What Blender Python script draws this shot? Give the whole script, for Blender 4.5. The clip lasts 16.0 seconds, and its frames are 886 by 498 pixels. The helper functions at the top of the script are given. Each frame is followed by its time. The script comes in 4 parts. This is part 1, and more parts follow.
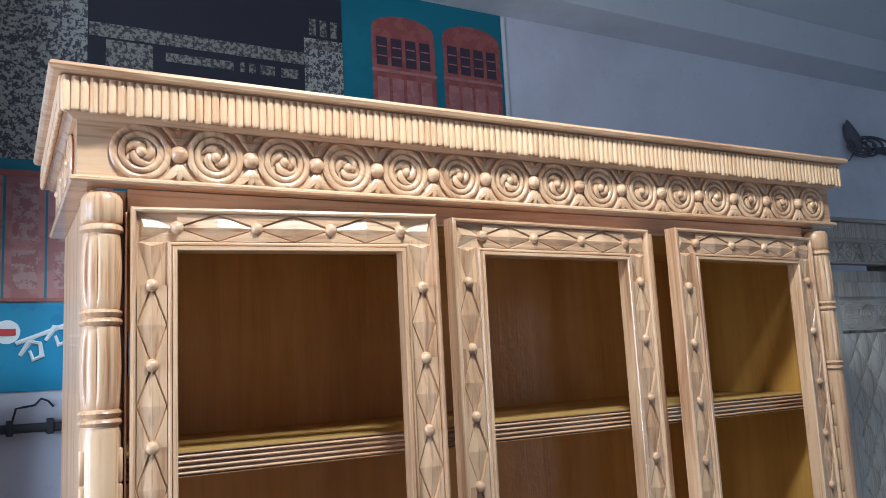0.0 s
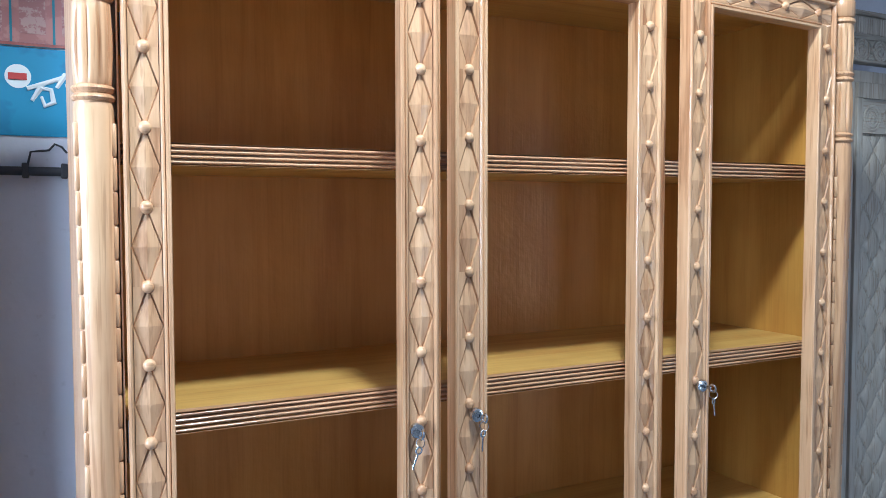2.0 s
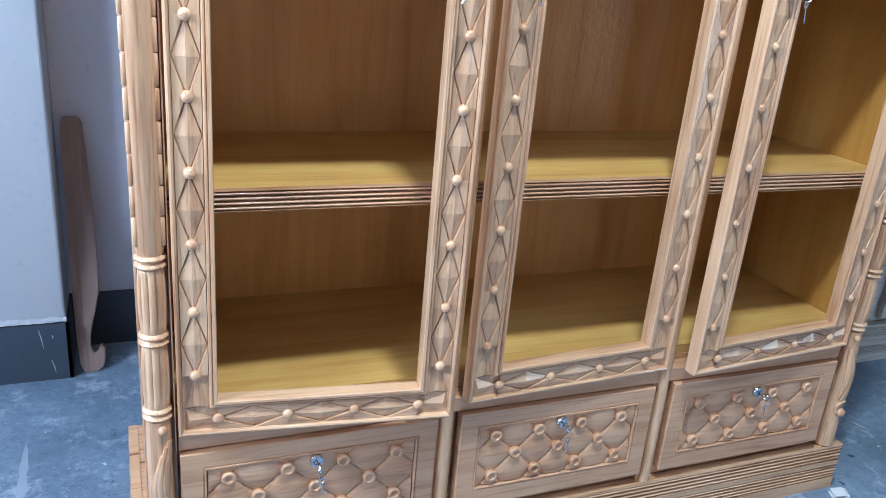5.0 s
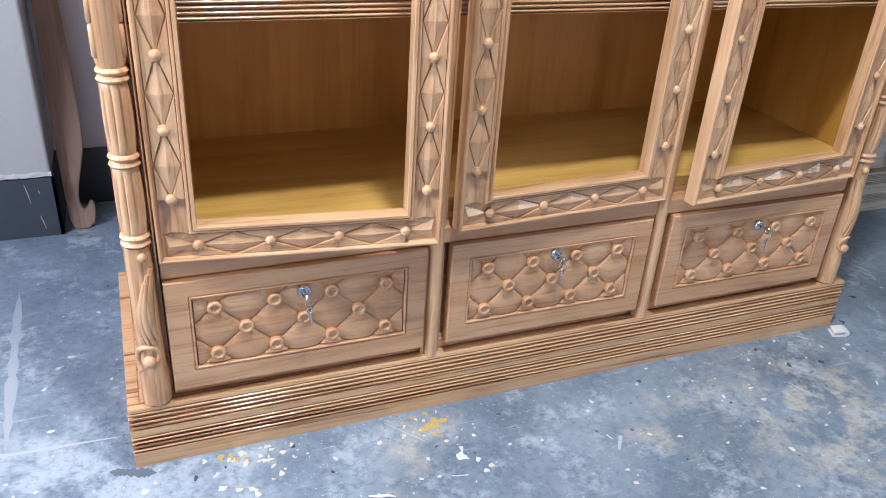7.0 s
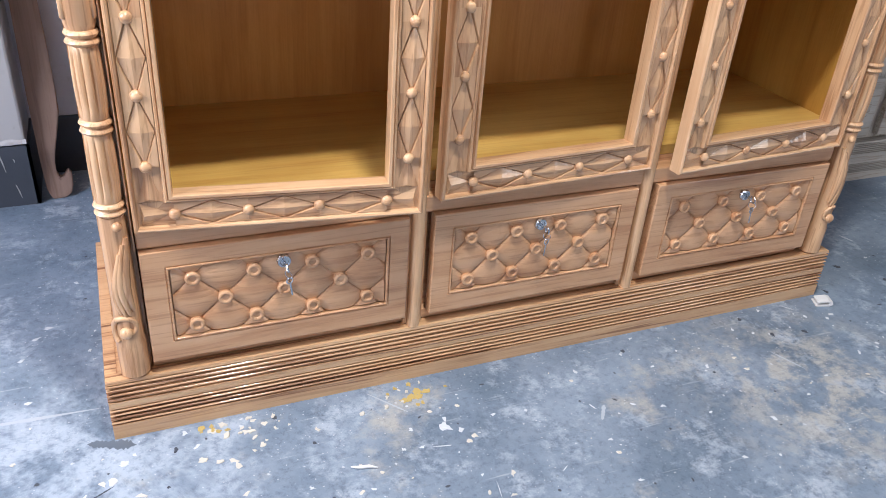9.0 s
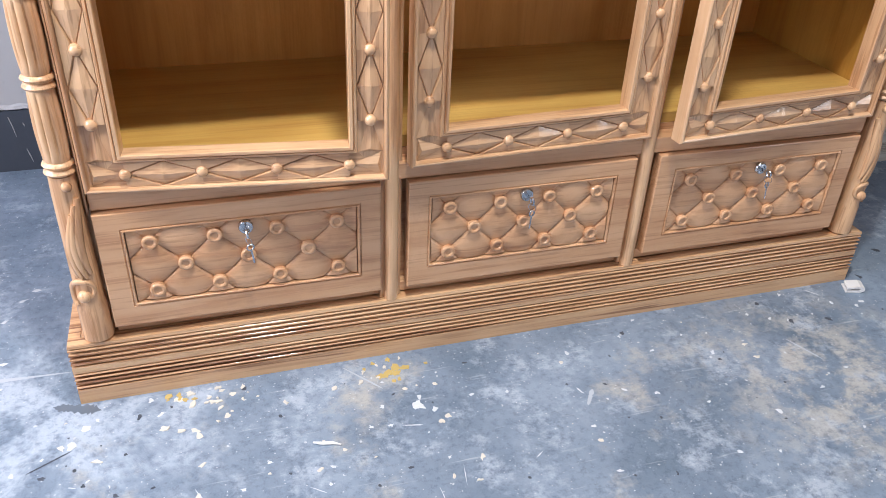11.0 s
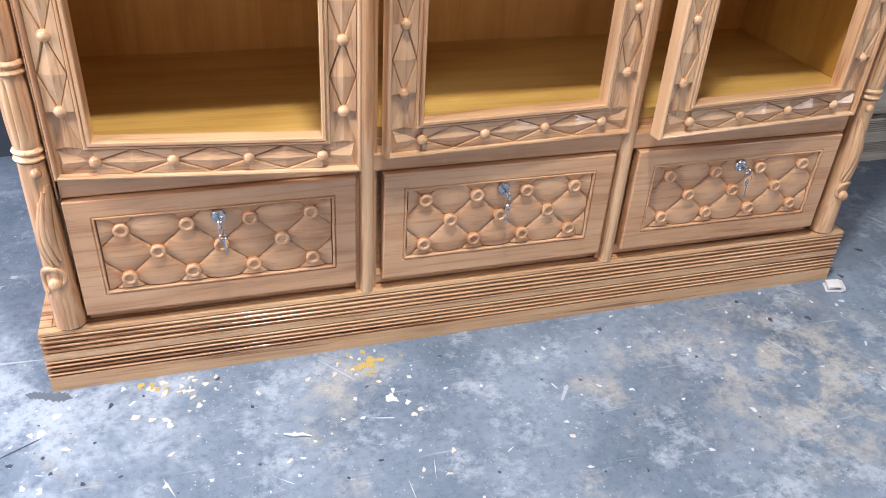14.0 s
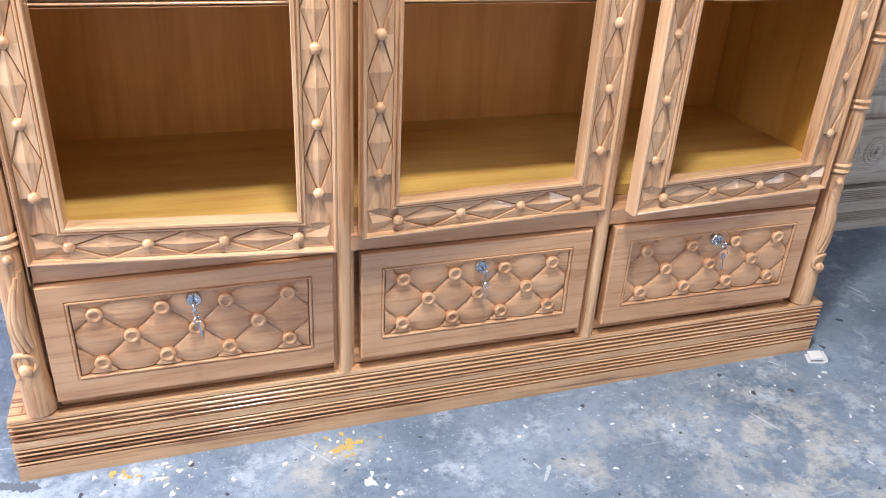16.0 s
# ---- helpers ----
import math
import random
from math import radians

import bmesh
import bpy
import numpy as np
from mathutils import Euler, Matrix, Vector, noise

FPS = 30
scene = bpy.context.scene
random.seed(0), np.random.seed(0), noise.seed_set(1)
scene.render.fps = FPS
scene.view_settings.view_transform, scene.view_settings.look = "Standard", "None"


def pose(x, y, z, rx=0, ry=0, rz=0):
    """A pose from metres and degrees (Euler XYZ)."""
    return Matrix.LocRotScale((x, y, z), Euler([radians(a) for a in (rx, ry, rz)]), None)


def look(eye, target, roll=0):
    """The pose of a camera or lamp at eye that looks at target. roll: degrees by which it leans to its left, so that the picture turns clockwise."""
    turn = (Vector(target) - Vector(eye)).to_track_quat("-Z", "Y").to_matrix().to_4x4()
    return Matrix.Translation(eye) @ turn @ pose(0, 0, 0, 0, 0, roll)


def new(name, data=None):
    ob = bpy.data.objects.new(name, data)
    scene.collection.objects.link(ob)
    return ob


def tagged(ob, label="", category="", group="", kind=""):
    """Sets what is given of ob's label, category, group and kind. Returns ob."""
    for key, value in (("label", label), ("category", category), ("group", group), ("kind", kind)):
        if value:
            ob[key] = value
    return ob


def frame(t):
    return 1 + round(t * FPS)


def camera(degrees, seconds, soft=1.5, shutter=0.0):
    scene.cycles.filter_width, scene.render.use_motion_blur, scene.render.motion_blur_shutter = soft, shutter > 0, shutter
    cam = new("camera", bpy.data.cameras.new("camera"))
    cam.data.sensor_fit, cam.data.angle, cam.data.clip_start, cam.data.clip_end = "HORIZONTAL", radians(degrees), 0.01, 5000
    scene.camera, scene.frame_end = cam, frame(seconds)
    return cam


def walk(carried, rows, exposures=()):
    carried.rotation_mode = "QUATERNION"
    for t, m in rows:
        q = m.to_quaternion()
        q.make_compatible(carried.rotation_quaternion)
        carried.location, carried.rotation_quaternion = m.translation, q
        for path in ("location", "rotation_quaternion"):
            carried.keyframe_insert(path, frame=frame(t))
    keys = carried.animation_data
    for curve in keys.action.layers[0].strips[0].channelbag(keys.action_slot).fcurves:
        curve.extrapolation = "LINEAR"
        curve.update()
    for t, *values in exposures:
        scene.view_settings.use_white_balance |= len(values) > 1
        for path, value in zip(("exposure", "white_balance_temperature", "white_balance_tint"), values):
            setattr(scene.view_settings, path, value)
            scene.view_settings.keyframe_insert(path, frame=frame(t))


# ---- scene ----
cam = camera(58.2, 16.0, soft=0.75)
PATH = [
    (0, (-0.061, -1.141, 1.69), (0.908, 0.586, 1.976), -3.0),
    (0.5, (-0.048, -1.143, 1.667), (0.903, 0.602, 1.896), -2.7),
    (1, (-0.042, -1.158, 1.598), (0.852, 0.63, 1.661), 0.1),
    (1.5, (-0.031, -1.151, 1.549), (0.871, 0.634, 1.53), -1.0),
    (2, (-0.016, -1.155, 1.487), (0.894, 0.622, 1.388), -0.1),
    (2.5, (-0.009, -1.155, 1.437), (0.875, 0.631, 1.266), 0.8),
    (3, (0.005, -1.165, 1.389), (0.854, 0.624, 1.109), 1.1),
    (3.5, (0.013, -1.16, 1.345), (0.834, 0.626, 0.975), 1.2),
    (4, (0.022, -1.158, 1.284), (0.825, 0.609, 0.799), 2.6),
    (4.5, (0.029, -1.155, 1.239), (0.788, 0.598, 0.646), 3.7),
    (5, (0.033, -1.142, 1.161), (0.768, 0.582, 0.462), 5.0),
    (5.2, (0.044, -1.142, 1.15), (0.797, 0.562, 0.423), 5.7),
    (7.3, (0.077, -1.151, 1.034), (0.764, 0.461, 0.069), 3.6),
    (7.5, (0.077, -1.149, 1.034), (0.765, 0.46, 0.065), 3.5),
    (8, (0.08, -1.147, 1.032), (0.768, 0.451, 0.047), 3.4),
    (8.5, (0.081, -1.149, 1.027), (0.768, 0.446, 0.036), 3.6),
    (9, (0.091, -1.138, 1.028), (0.803, 0.432, 0.014), 4.5),
    (9.2, (0.093, -1.135, 1.025), (0.738, 0.428, -0.042), 4.2),
    (11.3, (0.297, -1.143, 0.984), (0.832, 0.463, -0.081), 2.7),
    (11.5, (0.306, -1.152, 0.983), (0.856, 0.455, -0.074), 2.0),
    (12, (0.309, -1.154, 0.976), (0.842, 0.458, -0.08), 1.6),
    (12.5, (0.306, -1.153, 0.982), (0.829, 0.464, -0.071), 2.2),
    (13, (0.303, -1.148, 0.981), (0.783, 0.486, -0.067), 2.2),
    (13.5, (0.304, -1.143, 0.983), (0.791, 0.475, -0.087), 3.4),
    (14, (0.314, -1.148, 0.985), (0.849, 0.445, -0.1), 3.7),
    (14.5, (0.318, -1.153, 0.98), (0.889, 0.432, -0.099), 4.5),
    (15, (0.322, -1.147, 0.987), (0.908, 0.452, -0.062), 4.5),
    (15.5, (0.33, -1.15, 0.987), (0.917, 0.467, -0.033), 3.7),
    (16, (0.334, -1.143, 0.999), (0.915, 0.527, 0.065), 3.2),
]
EXPOSURE = [(0, 0.3, 5350, 3), (1.0, 0.6, 5350, 3), (2.5, 1.02, 5300, 3), (4.0, 1.3, 4950, 1), (5.0, 1.3, 5050, 2), (7.5, 1.38, 6450, 12), (9.0, 1.38, 6500, 13), (12.5, 1.52, 6700, 14), (15, 1.55, 6700, 14), (16, 1.66, 6500, 14)]
walk(cam, [(t, look(eye, target, roll)) for t, eye, target, roll in PATH], EXPOSURE)


# ---- world and light ----
world = bpy.data.worlds.new("world")
scene.world = world
world.use_nodes = True
_bg = world.node_tree.nodes["Background"]
_sky = world.node_tree.nodes.new("ShaderNodeTexSky")
_sky.sky_type = 'NISHITA'
_sky.sun_disc = False
_sky.sun_elevation, _sky.sun_rotation = radians(40), radians(160)
world.node_tree.links.new(_sky.outputs[0], _bg.inputs[0])
_bg.inputs[1].default_value = 0.1

# a shaded ceiling lamp in front of the cabinet; its shade keeps the upper walls dim
lamp = bpy.data.lights.new("shaded_ceiling_lamp", 'SPOT')
lamp.energy, lamp.shadow_soft_size, lamp.color = 84.0, 0.10, (0.98, 1.0, 0.96)
lamp.spot_size, lamp.spot_blend = radians(138), 0.18
new("shaded_ceiling_lamp", lamp).matrix_world = pose(0.48, -0.67, 2.86)
# daylight standing in the openings: a wide window in the west wall, the narrow shop door in the south wall
for nm, loc, turn, wide, high, power, tint in (("west_window_daylight", (-1.66, -0.40, 1.82), (90, 0, -90), 1.3, 1.2, 42.0, (0.84, 0.89, 1.0)),
                                         ("shop_door_daylight", (4.05, -3.32, 1.08), (90, 0, 0), 0.6, 2.1, 9.0, (0.86, 0.92, 1.0))):
    lamp = bpy.data.lights.new(nm, 'AREA')
    lamp.shape, lamp.size, lamp.size_y, lamp.energy, lamp.color = 'RECTANGLE', wide, high, power, tint
    new(nm, lamp).matrix_world = pose(*loc, *turn)


# ---- materials ----
def mat(name, colour, rough=0.6, metal=0.0, coat=0.0):
    m = bpy.data.materials.new(name)
    m.use_nodes = True
    b = m.node_tree.nodes["Principled BSDF"]
    b.inputs["Base Color"].default_value = (*colour, 1)
    b.inputs["Roughness"].default_value = rough
    b.inputs["Metallic"].default_value = metal
    b.inputs["Coat Weight"].default_value = coat
    b.inputs["Coat Roughness"].default_value = 0.10
    return m, m.node_tree, b


def node(nt, kind, **inputs):
    n = nt.nodes.new(kind)
    for k, v in inputs.items():
        n.inputs[k.replace("_", " ")].default_value = v
    return n


def ramp(nt, src, stops):
    r = nt.nodes.new("ShaderNodeValToRGB")
    e = r.color_ramp.elements
    while len(e) < len(stops):
        e.new(0.5)
    for el, (p, c) in zip(e, stops):
        el.position, el.color = p, (*c, 1) if len(c) == 3 else c
    nt.links.new(src, r.inputs[0])
    return r.outputs[0]


def mixc(nt, fac, a, b, mode='MIX'):
    n = nt.nodes.new("ShaderNodeMix")
    n.data_type, n.blend_type = 'RGBA', mode
    for sock, v in ((n.inputs[0], fac), (n.inputs[6], a), (n.inputs[7], b)):
        if isinstance(v, (int, float)):
            sock.default_value = v
        elif isinstance(v, tuple):
            sock.default_value = (*v, 1)
        else:
            nt.links.new(v, sock)
    return n.outputs[2]


def bump(nt, b, height, strength, distance):
    n = node(nt, "ShaderNodeBump", Strength=strength, Distance=distance)
    nt.links.new(height, n.inputs["Height"])
    nt.links.new(n.outputs[0], b.inputs["Normal"])
    return n


def coords(nt, scale, jitter=True):
    tc = nt.nodes.new("ShaderNodeTexCoord")
    mp = node(nt, "ShaderNodeMapping", Scale=scale)
    src = tc.outputs["Object"]
    if jitter:
        oi = nt.nodes.new("ShaderNodeObjectInfo")
        ad = nt.nodes.new("ShaderNodeVectorMath")
        ad.operation = 'MULTIPLY_ADD'
        nt.links.new(oi.outputs["Random"], ad.inputs[0])
        ad.inputs[1].default_value = (3.1, 2.3, 4.7)
        nt.links.new(src, ad.inputs[2])
        src = ad.outputs[0]
    nt.links.new(src, mp.inputs[0])
    return mp.outputs[0], src


def wood(name, axis, light, mid, dark, stops=(0.32, 0.45, 0.62), rough=0.40, coat=0.8, contrast=1.3, figure=1.0, freq=26.0, along=1.6):
    """Varnished timber with its grain along one axis."""
    m, nt, b = mat(name, mid, rough, 0, coat)
    sc = [freq, freq, freq]
    sc["xyz".index(axis)] = along
    v, raw = coords(nt, sc)
    warp = node(nt, "ShaderNodeTexNoise", Scale=1.1 * figure, Detail=2.0, Roughness=0.5)
    nt.links.new(v, warp.inputs["Vector"])
    wv = nt.nodes.new("ShaderNodeVectorMath")
    wv.operation = 'MULTIPLY_ADD'
    nt.links.new(warp.outputs["Color"], wv.inputs[0])
    wv.inputs[1].default_value = (1.6, 1.6, 1.6)
    nt.links.new(v, wv.inputs[2])
    g = node(nt, "ShaderNodeTexNoise", Scale=0.9, Detail=5.0, Roughness=0.62)
    nt.links.new(wv.outputs[0], g.inputs["Vector"])
    base = ramp(nt, g.outputs[0], [(stops[0], dark), (stops[1], mid), (stops[2], light)])
    big = node(nt, "ShaderNodeTexNoise", Scale=7.0, Detail=2.0)
    nt.links.new(raw, big.inputs["Vector"])
    tone = ramp(nt, big.outputs[0], [(0.3, (0.86, 0.80, 0.76)), (0.7, (1.0, 1.0, 1.0))])
    c = mixc(nt, 0.75, base, tone, 'MULTIPLY')
    sc2 = [190.0, 190.0, 190.0]
    sc2["xyz".index(axis)] = 7.0
    v2, _ = coords(nt, sc2)
    pore = node(nt, "ShaderNodeTexNoise", Scale=1.0, Detail=2.0)
    nt.links.new(v2, pore.inputs["Vector"])
    pc = ramp(nt, pore.outputs[0], [(0.34, (0.62, 0.50, 0.40)), (0.46, (1, 1, 1))])
    c = mixc(nt, 0.45 * contrast, c, pc, 'MULTIPLY')
    nt.links.new(c, b.inputs["Base Color"])
    wave = node(nt, "ShaderNodeTexNoise", Scale=55.0, Detail=2.0)
    nt.links.new(raw, wave.inputs["Vector"])
    hh = nt.nodes.new("ShaderNodeMath")
    hh.operation = 'MULTIPLY_ADD'
    nt.links.new(wave.outputs[0], hh.inputs[0])
    hh.inputs[1].default_value = 2.2
    nt.links.new(pore.outputs[0], hh.inputs[2])
    bn = bump(nt, b, hh.outputs[0], 0.22, 0.0018)
    nt.links.new(bn.outputs[0], b.inputs["Coat Normal"])
    return m


OAK = dict(light=(0.77, 0.49, 0.28), mid=(0.67, 0.393, 0.21), dark=(0.42, 0.208, 0.098))
WOOD_X = wood("varnished_wood_along_x", "x", **OAK)
WOOD_Z = wood("varnished_wood_along_z", "z", coat=0.35, **OAK)
BOLD_X = wood("varnished_wood_bold_grain", "x", (0.74, 0.465, 0.25), (0.67, 0.39, 0.20), (0.30, 0.135, 0.06), stops=(0.385, 0.44, 0.6), figure=0.9, contrast=1.0, freq=48.0, along=1.3)
PINK_X = wood("drawer_wood", "x", (0.73, 0.435, 0.245), (0.66, 0.37, 0.195), (0.50, 0.24, 0.115), rough=0.42, coat=0.5, contrast=1.0)
INNER_Z = wood("stained_board_upright", "z", (0.68, 0.33, 0.075), (0.63, 0.295, 0.062), (0.57, 0.25, 0.050), rough=0.5, coat=0.12, contrast=0.3)
SIDE_Z = wood("stained_side_board", "z", (0.60, 0.325, 0.066), (0.55, 0.285, 0.055), (0.49, 0.235, 0.044), rough=0.5, coat=0.12, contrast=0.3)
INNER_X = wood("stained_board_flat", "x", (0.67, 0.425, 0.118), (0.615, 0.365, 0.094), (0.54, 0.29, 0.070), rough=0.5, coat=0.12, contrast=0.4)
REED_Z = wood("reed_wood_along_z", "z", (0.76, 0.495, 0.285), (0.72, 0.45, 0.25), (0.60, 0.34, 0.175), coat=0.35, contrast=0.7)
RAW_X = wood("bare_wood_along_x", "x", (0.58, 0.54, 0.48), (0.50, 0.455, 0.39), (0.32, 0.28, 0.23), rough=0.5, coat=0.4)
RAW_Z = wood("bare_wood_along_z", "z", (0.58, 0.54, 0.48), (0.50, 0.455, 0.39), (0.32, 0.28, 0.23), rough=0.5, coat=0.4)
STICK = wood("weathered_wood", "z", (0.36, 0.25, 0.205), (0.30, 0.205, 0.165), (0.20, 0.13, 0.10), rough=0.75, coat=0.0, contrast=0.5)
CHROME = mat("chrome", (0.62, 0.63, 0.65), 0.16, 1.0)[0]
DUSTY_PVC = mat("dusty_black_plastic", (0.10, 0.10, 0.115), 0.8)[0]
BLACK_PVC = mat("black_plastic", (0.045, 0.045, 0.052), 0.7)[0]


def plaster(name, colour, rough=0.75):
    m, nt, b = mat(name, colour, rough)
    v, _ = coords(nt, (1, 1, 1), False)
    n1 = node(nt, "ShaderNodeTexNoise", Scale=1.3, Detail=6.0, Roughness=0.65)
    n2 = node(nt, "ShaderNodeTexNoise", Scale=38.0, Detail=4.0)
    for n in (n1, n2):
        nt.links.new(v, n.inputs["Vector"])
    c = ramp(nt, n1.outputs[0], [(0.30, tuple(0.80 * a for a in colour)), (0.5, colour), (0.72, tuple(min(1, 1.06 * a) for a in colour))])
    stain = ramp(nt, n2.outputs[0], [(0.26, (0.72, 0.70, 0.68)), (0.36, (1, 1, 1))])
    nt.links.new(mixc(nt, 0.35, c, stain, 'MULTIPLY'), b.inputs["Base Color"])
    bump(nt, b, n2.outputs[0], 0.25, 0.004)
    return m


WALL = plaster("pale_blue_wall_paint", (0.69, 0.69, 0.765))
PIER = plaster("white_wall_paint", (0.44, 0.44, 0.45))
CEIL = plaster("ceiling_paint", (0.62, 0.63, 0.66))
# for the unseen east and south walls: grey to hold down bounced light
DIM = plaster("low_bounce_grey_wall_paint", (0.42, 0.42, 0.44))
SKIRT = plaster("dark_cement_skirting", (0.055, 0.065, 0.085), 0.55)


def floor_material():
    m, nt, b = mat("worn_blue_grey_floor_paint", (0.2, 0.25, 0.32), 0.42)
    v, _ = coords(nt, (1, 1, 1), False)

    def tex(scale, detail, rough=0.6):
        n = node(nt, "ShaderNodeTexNoise", Scale=scale, Detail=detail, Roughness=rough)
        nt.links.new(v, n.inputs["Vector"])
        return n.outputs[0]
    c = ramp(nt, tex(3.4, 7.0, 0.66), [(0.32, (0.115, 0.160, 0.212)), (0.47, (0.165, 0.216, 0.282)), (0.64, (0.245, 0.305, 0.38))])
    worn = ramp(nt, tex(7.5, 8.0, 0.76), [(0.53, (0, 0, 0)), (0.64, (0.85, 0.85, 0.85))])
    c = mixc(nt, worn, c, (0.40, 0.455, 0.53))
    sand = ramp(nt, tex(2.9, 9.0, 0.74), [(0.575, (0, 0, 0)), (0.68, (0.8, 0.8, 0.8))])
    c = mixc(nt, sand, c, (0.44, 0.42, 0.38))
    # a dusty beige patch beside the cabinet, and pale scuffing at its other end
    for cx, cy, size, tone, cut in ((1.36, -0.27, 0.34, (0.46, 0.44, 0.40), 0.47), (-0.12, -0.10, 0.42, (0.41, 0.47, 0.55), 0.44)):
        ctr = node(nt, "ShaderNodeVectorMath")
        ctr.operation = 'DISTANCE'
        nt.links.new(v, ctr.inputs[0])
        ctr.inputs[1].default_value = (cx, cy, 0)
        near = ramp(nt, ctr.outputs["Value"], [(size * 0.3, (1, 1, 1)), (size, (0, 0, 0))])
        grit = ramp(nt, tex(8.0 + 3 * cx, 9.0, 0.72), [(cut, (0, 0, 0)), (cut + 0.10, (0.75, 0.75, 0.75))])
        c = mixc(nt, mixc(nt, 1.0, near, grit, 'MULTIPLY'), c, tone)
    dark = ramp(nt, tex(13.0, 8.0, 0.75), [(0.31, (0.7, 0.7, 0.7)), (0.40, (0, 0, 0))])
    c = mixc(nt, dark, c, (0.09, 0.115, 0.15))
    # faint dragged streaks
    mp = node(nt, "ShaderNodeMapping", Scale=(9.0, 120.0, 1.0))
    mp.inputs["Rotation"].default_value = (0, 0, 0.5)
    nt.links.new(v, mp.inputs[0])
    st = node(nt, "ShaderNodeTexNoise", Scale=1.0, Detail=3.0)
    nt.links.new(mp.outputs[0], st.inputs["Vector"])
    c = mixc(nt, ramp(nt, st.outputs[0], [(0.64, (0, 0, 0)), (0.74, (0.45, 0.45, 0.45))]), c, (0.48, 0.52, 0.56))
    for scale, cut, tint in ((40.0, 0.08, (0.52, 0.55, 0.58)), (150.0, 0.15, (0.50, 0.53, 0.57)), (21.0, 0.055, (0.05, 0.06, 0.075))):
        vo = node(nt, "ShaderNodeTexVoronoi", Scale=scale)
        wob = nt.nodes.new("ShaderNodeVectorMath")
        wob.operation = 'MULTIPLY_ADD'
        wn = node(nt, "ShaderNodeTexNoise", Scale=scale * 2.2, Detail=2.0)
        nt.links.new(v, wn.inputs["Vector"])
        nt.links.new(wn.outputs["Color"], wob.inputs[0])
        wob.inputs[1].default_value = (0.35 / scale,) * 3
        nt.links.new(v, wob.inputs[2])
        nt.links.new(wob.outputs[0], vo.inputs["Vector"])
        keep = ramp(nt, vo.outputs["Color"], [(0.70, (0, 0, 0)), (0.72, (1, 1, 1))])
        dot = ramp(nt, vo.outputs["Distance"], [(cut, (1, 1, 1)), (cut * 1.5, (0, 0, 0))])
        c = mixc(nt, mixc(nt, 1.0, keep, dot, 'MULTIPLY'), c, tint)
    nt.links.new(c, b.inputs["Base Color"])
    rr = ramp(nt, tex(6.0, 5.0), [(0.35, (0.30, 0.30, 0.30)), (0.65, (0.58, 0.58, 0.58))])
    nt.links.new(rr, b.inputs["Roughness"])
    fine = ramp(nt, tex(60.0, 9.0, 0.8), [(0.36, (0.62, 0.64, 0.68)), (0.5, (1, 1, 1)), (0.62, (1.0, 1.0, 1.0)), (0.70, (1.35, 1.33, 1.30))])
    c2 = mixc(nt, 0.9, c, fine, 'MULTIPLY')
    nt.links.new(c2, b.inputs["Base Color"])
    bump(nt, b, tex(45.0, 7.0, 0.7), 0.35, 0.004)
    return m


FLOOR = floor_material()


# ---- mesh helpers ----
def part(name, bm, material, parent=None, label="", smooth=False, at=None):
    me = bpy.data.meshes.new(name)
    bmesh.ops.recalc_face_normals(bm, faces=bm.faces)
    if smooth:
        for fc in bm.faces:
            fc.smooth = True
        for e in bm.edges:
            if e.is_manifold and e.calc_face_angle(0) > radians(48):
                e.smooth = False
    bm.to_mesh(me)
    bm.free()
    me.materials.append(material)
    ob = new(name, me)
    if parent is not None:
        ob.parent = parent
    if at is not None:
        ob.matrix_basis = at
    if label:
        tagged(ob, label)
    return ob


def again(name, ob, parent, m):
    o = new(name, ob.data)
    o.parent = parent
    o.matrix_basis = m
    return o


def thing(name, label, category, at=None, group="", kind=""):
    e = new(name)
    if at is not None:
        e.matrix_basis = at
    return tagged(e, label, category, group, kind)


def add_box(bm, x0, x1, y0, y1, z0, z1, bevel=0.0):
    t = bmesh.new()
    bmesh.ops.create_cube(t, size=1.0)
    for v in t.verts:
        v.co = Vector(((x0 + x1) / 2 + v.co.x * (x1 - x0), (y0 + y1) / 2 + v.co.y * (y1 - y0), (z0 + z1) / 2 + v.co.z * (z1 - z0)))
    if bevel:
        bmesh.ops.bevel(t, geom=list(t.edges), offset=bevel, segments=2, affect='EDGES', profile=0.5)
    merge(bm, t)


def merge(bm, t, m=None):
    if m is not None:
        bmesh.ops.transform(t, matrix=m, verts=t.verts)
    me = bpy.data.meshes.new("tmp")
    t.to_mesh(me)
    t.free()
    bm.from_mesh(me)
    bpy.data.meshes.remove(me)


def box(x0, x1, y0, y1, z0, z1, bevel=0.0):
    bm = bmesh.new()
    add_box(bm, x0, x1, y0, y1, z0, z1, bevel)
    return bm


def sweep(bm, profile, path, close=True):
    """A moulding: profile of (outward, z) along a plan path whose outward side is its right; mitred corners."""
    rows = []
    n = len(path)
    for i, p in enumerate(path):
        p = Vector(p)
        d0 = (p - Vector(path[i - 1])).normalized() if i else None
        d1 = (Vector(path[i + 1]) - p).normalized() if i < n - 1 else None
        d0, d1 = d0 or d1, d1 or d0
        n0, n1 = Vector((d0.y, -d0.x)), Vector((d1.y, -d1.x))
        o = (n0 + n1) / (1 + n0.dot(n1))
        rows.append([bm.verts.new((p.x + o.x * a, p.y + o.y * a, z)) for a, z in profile])
    k = len(profile)
    for r0, r1 in zip(rows, rows[1:]):
        for j in range(k if close else k - 1):
            bm.faces.new((r0[j], r0[(j + 1) % k], r1[(j + 1) % k], r1[j]))
    if close:
        bm.faces.new(rows[0])
        bm.faces.new(list(reversed(rows[-1])))


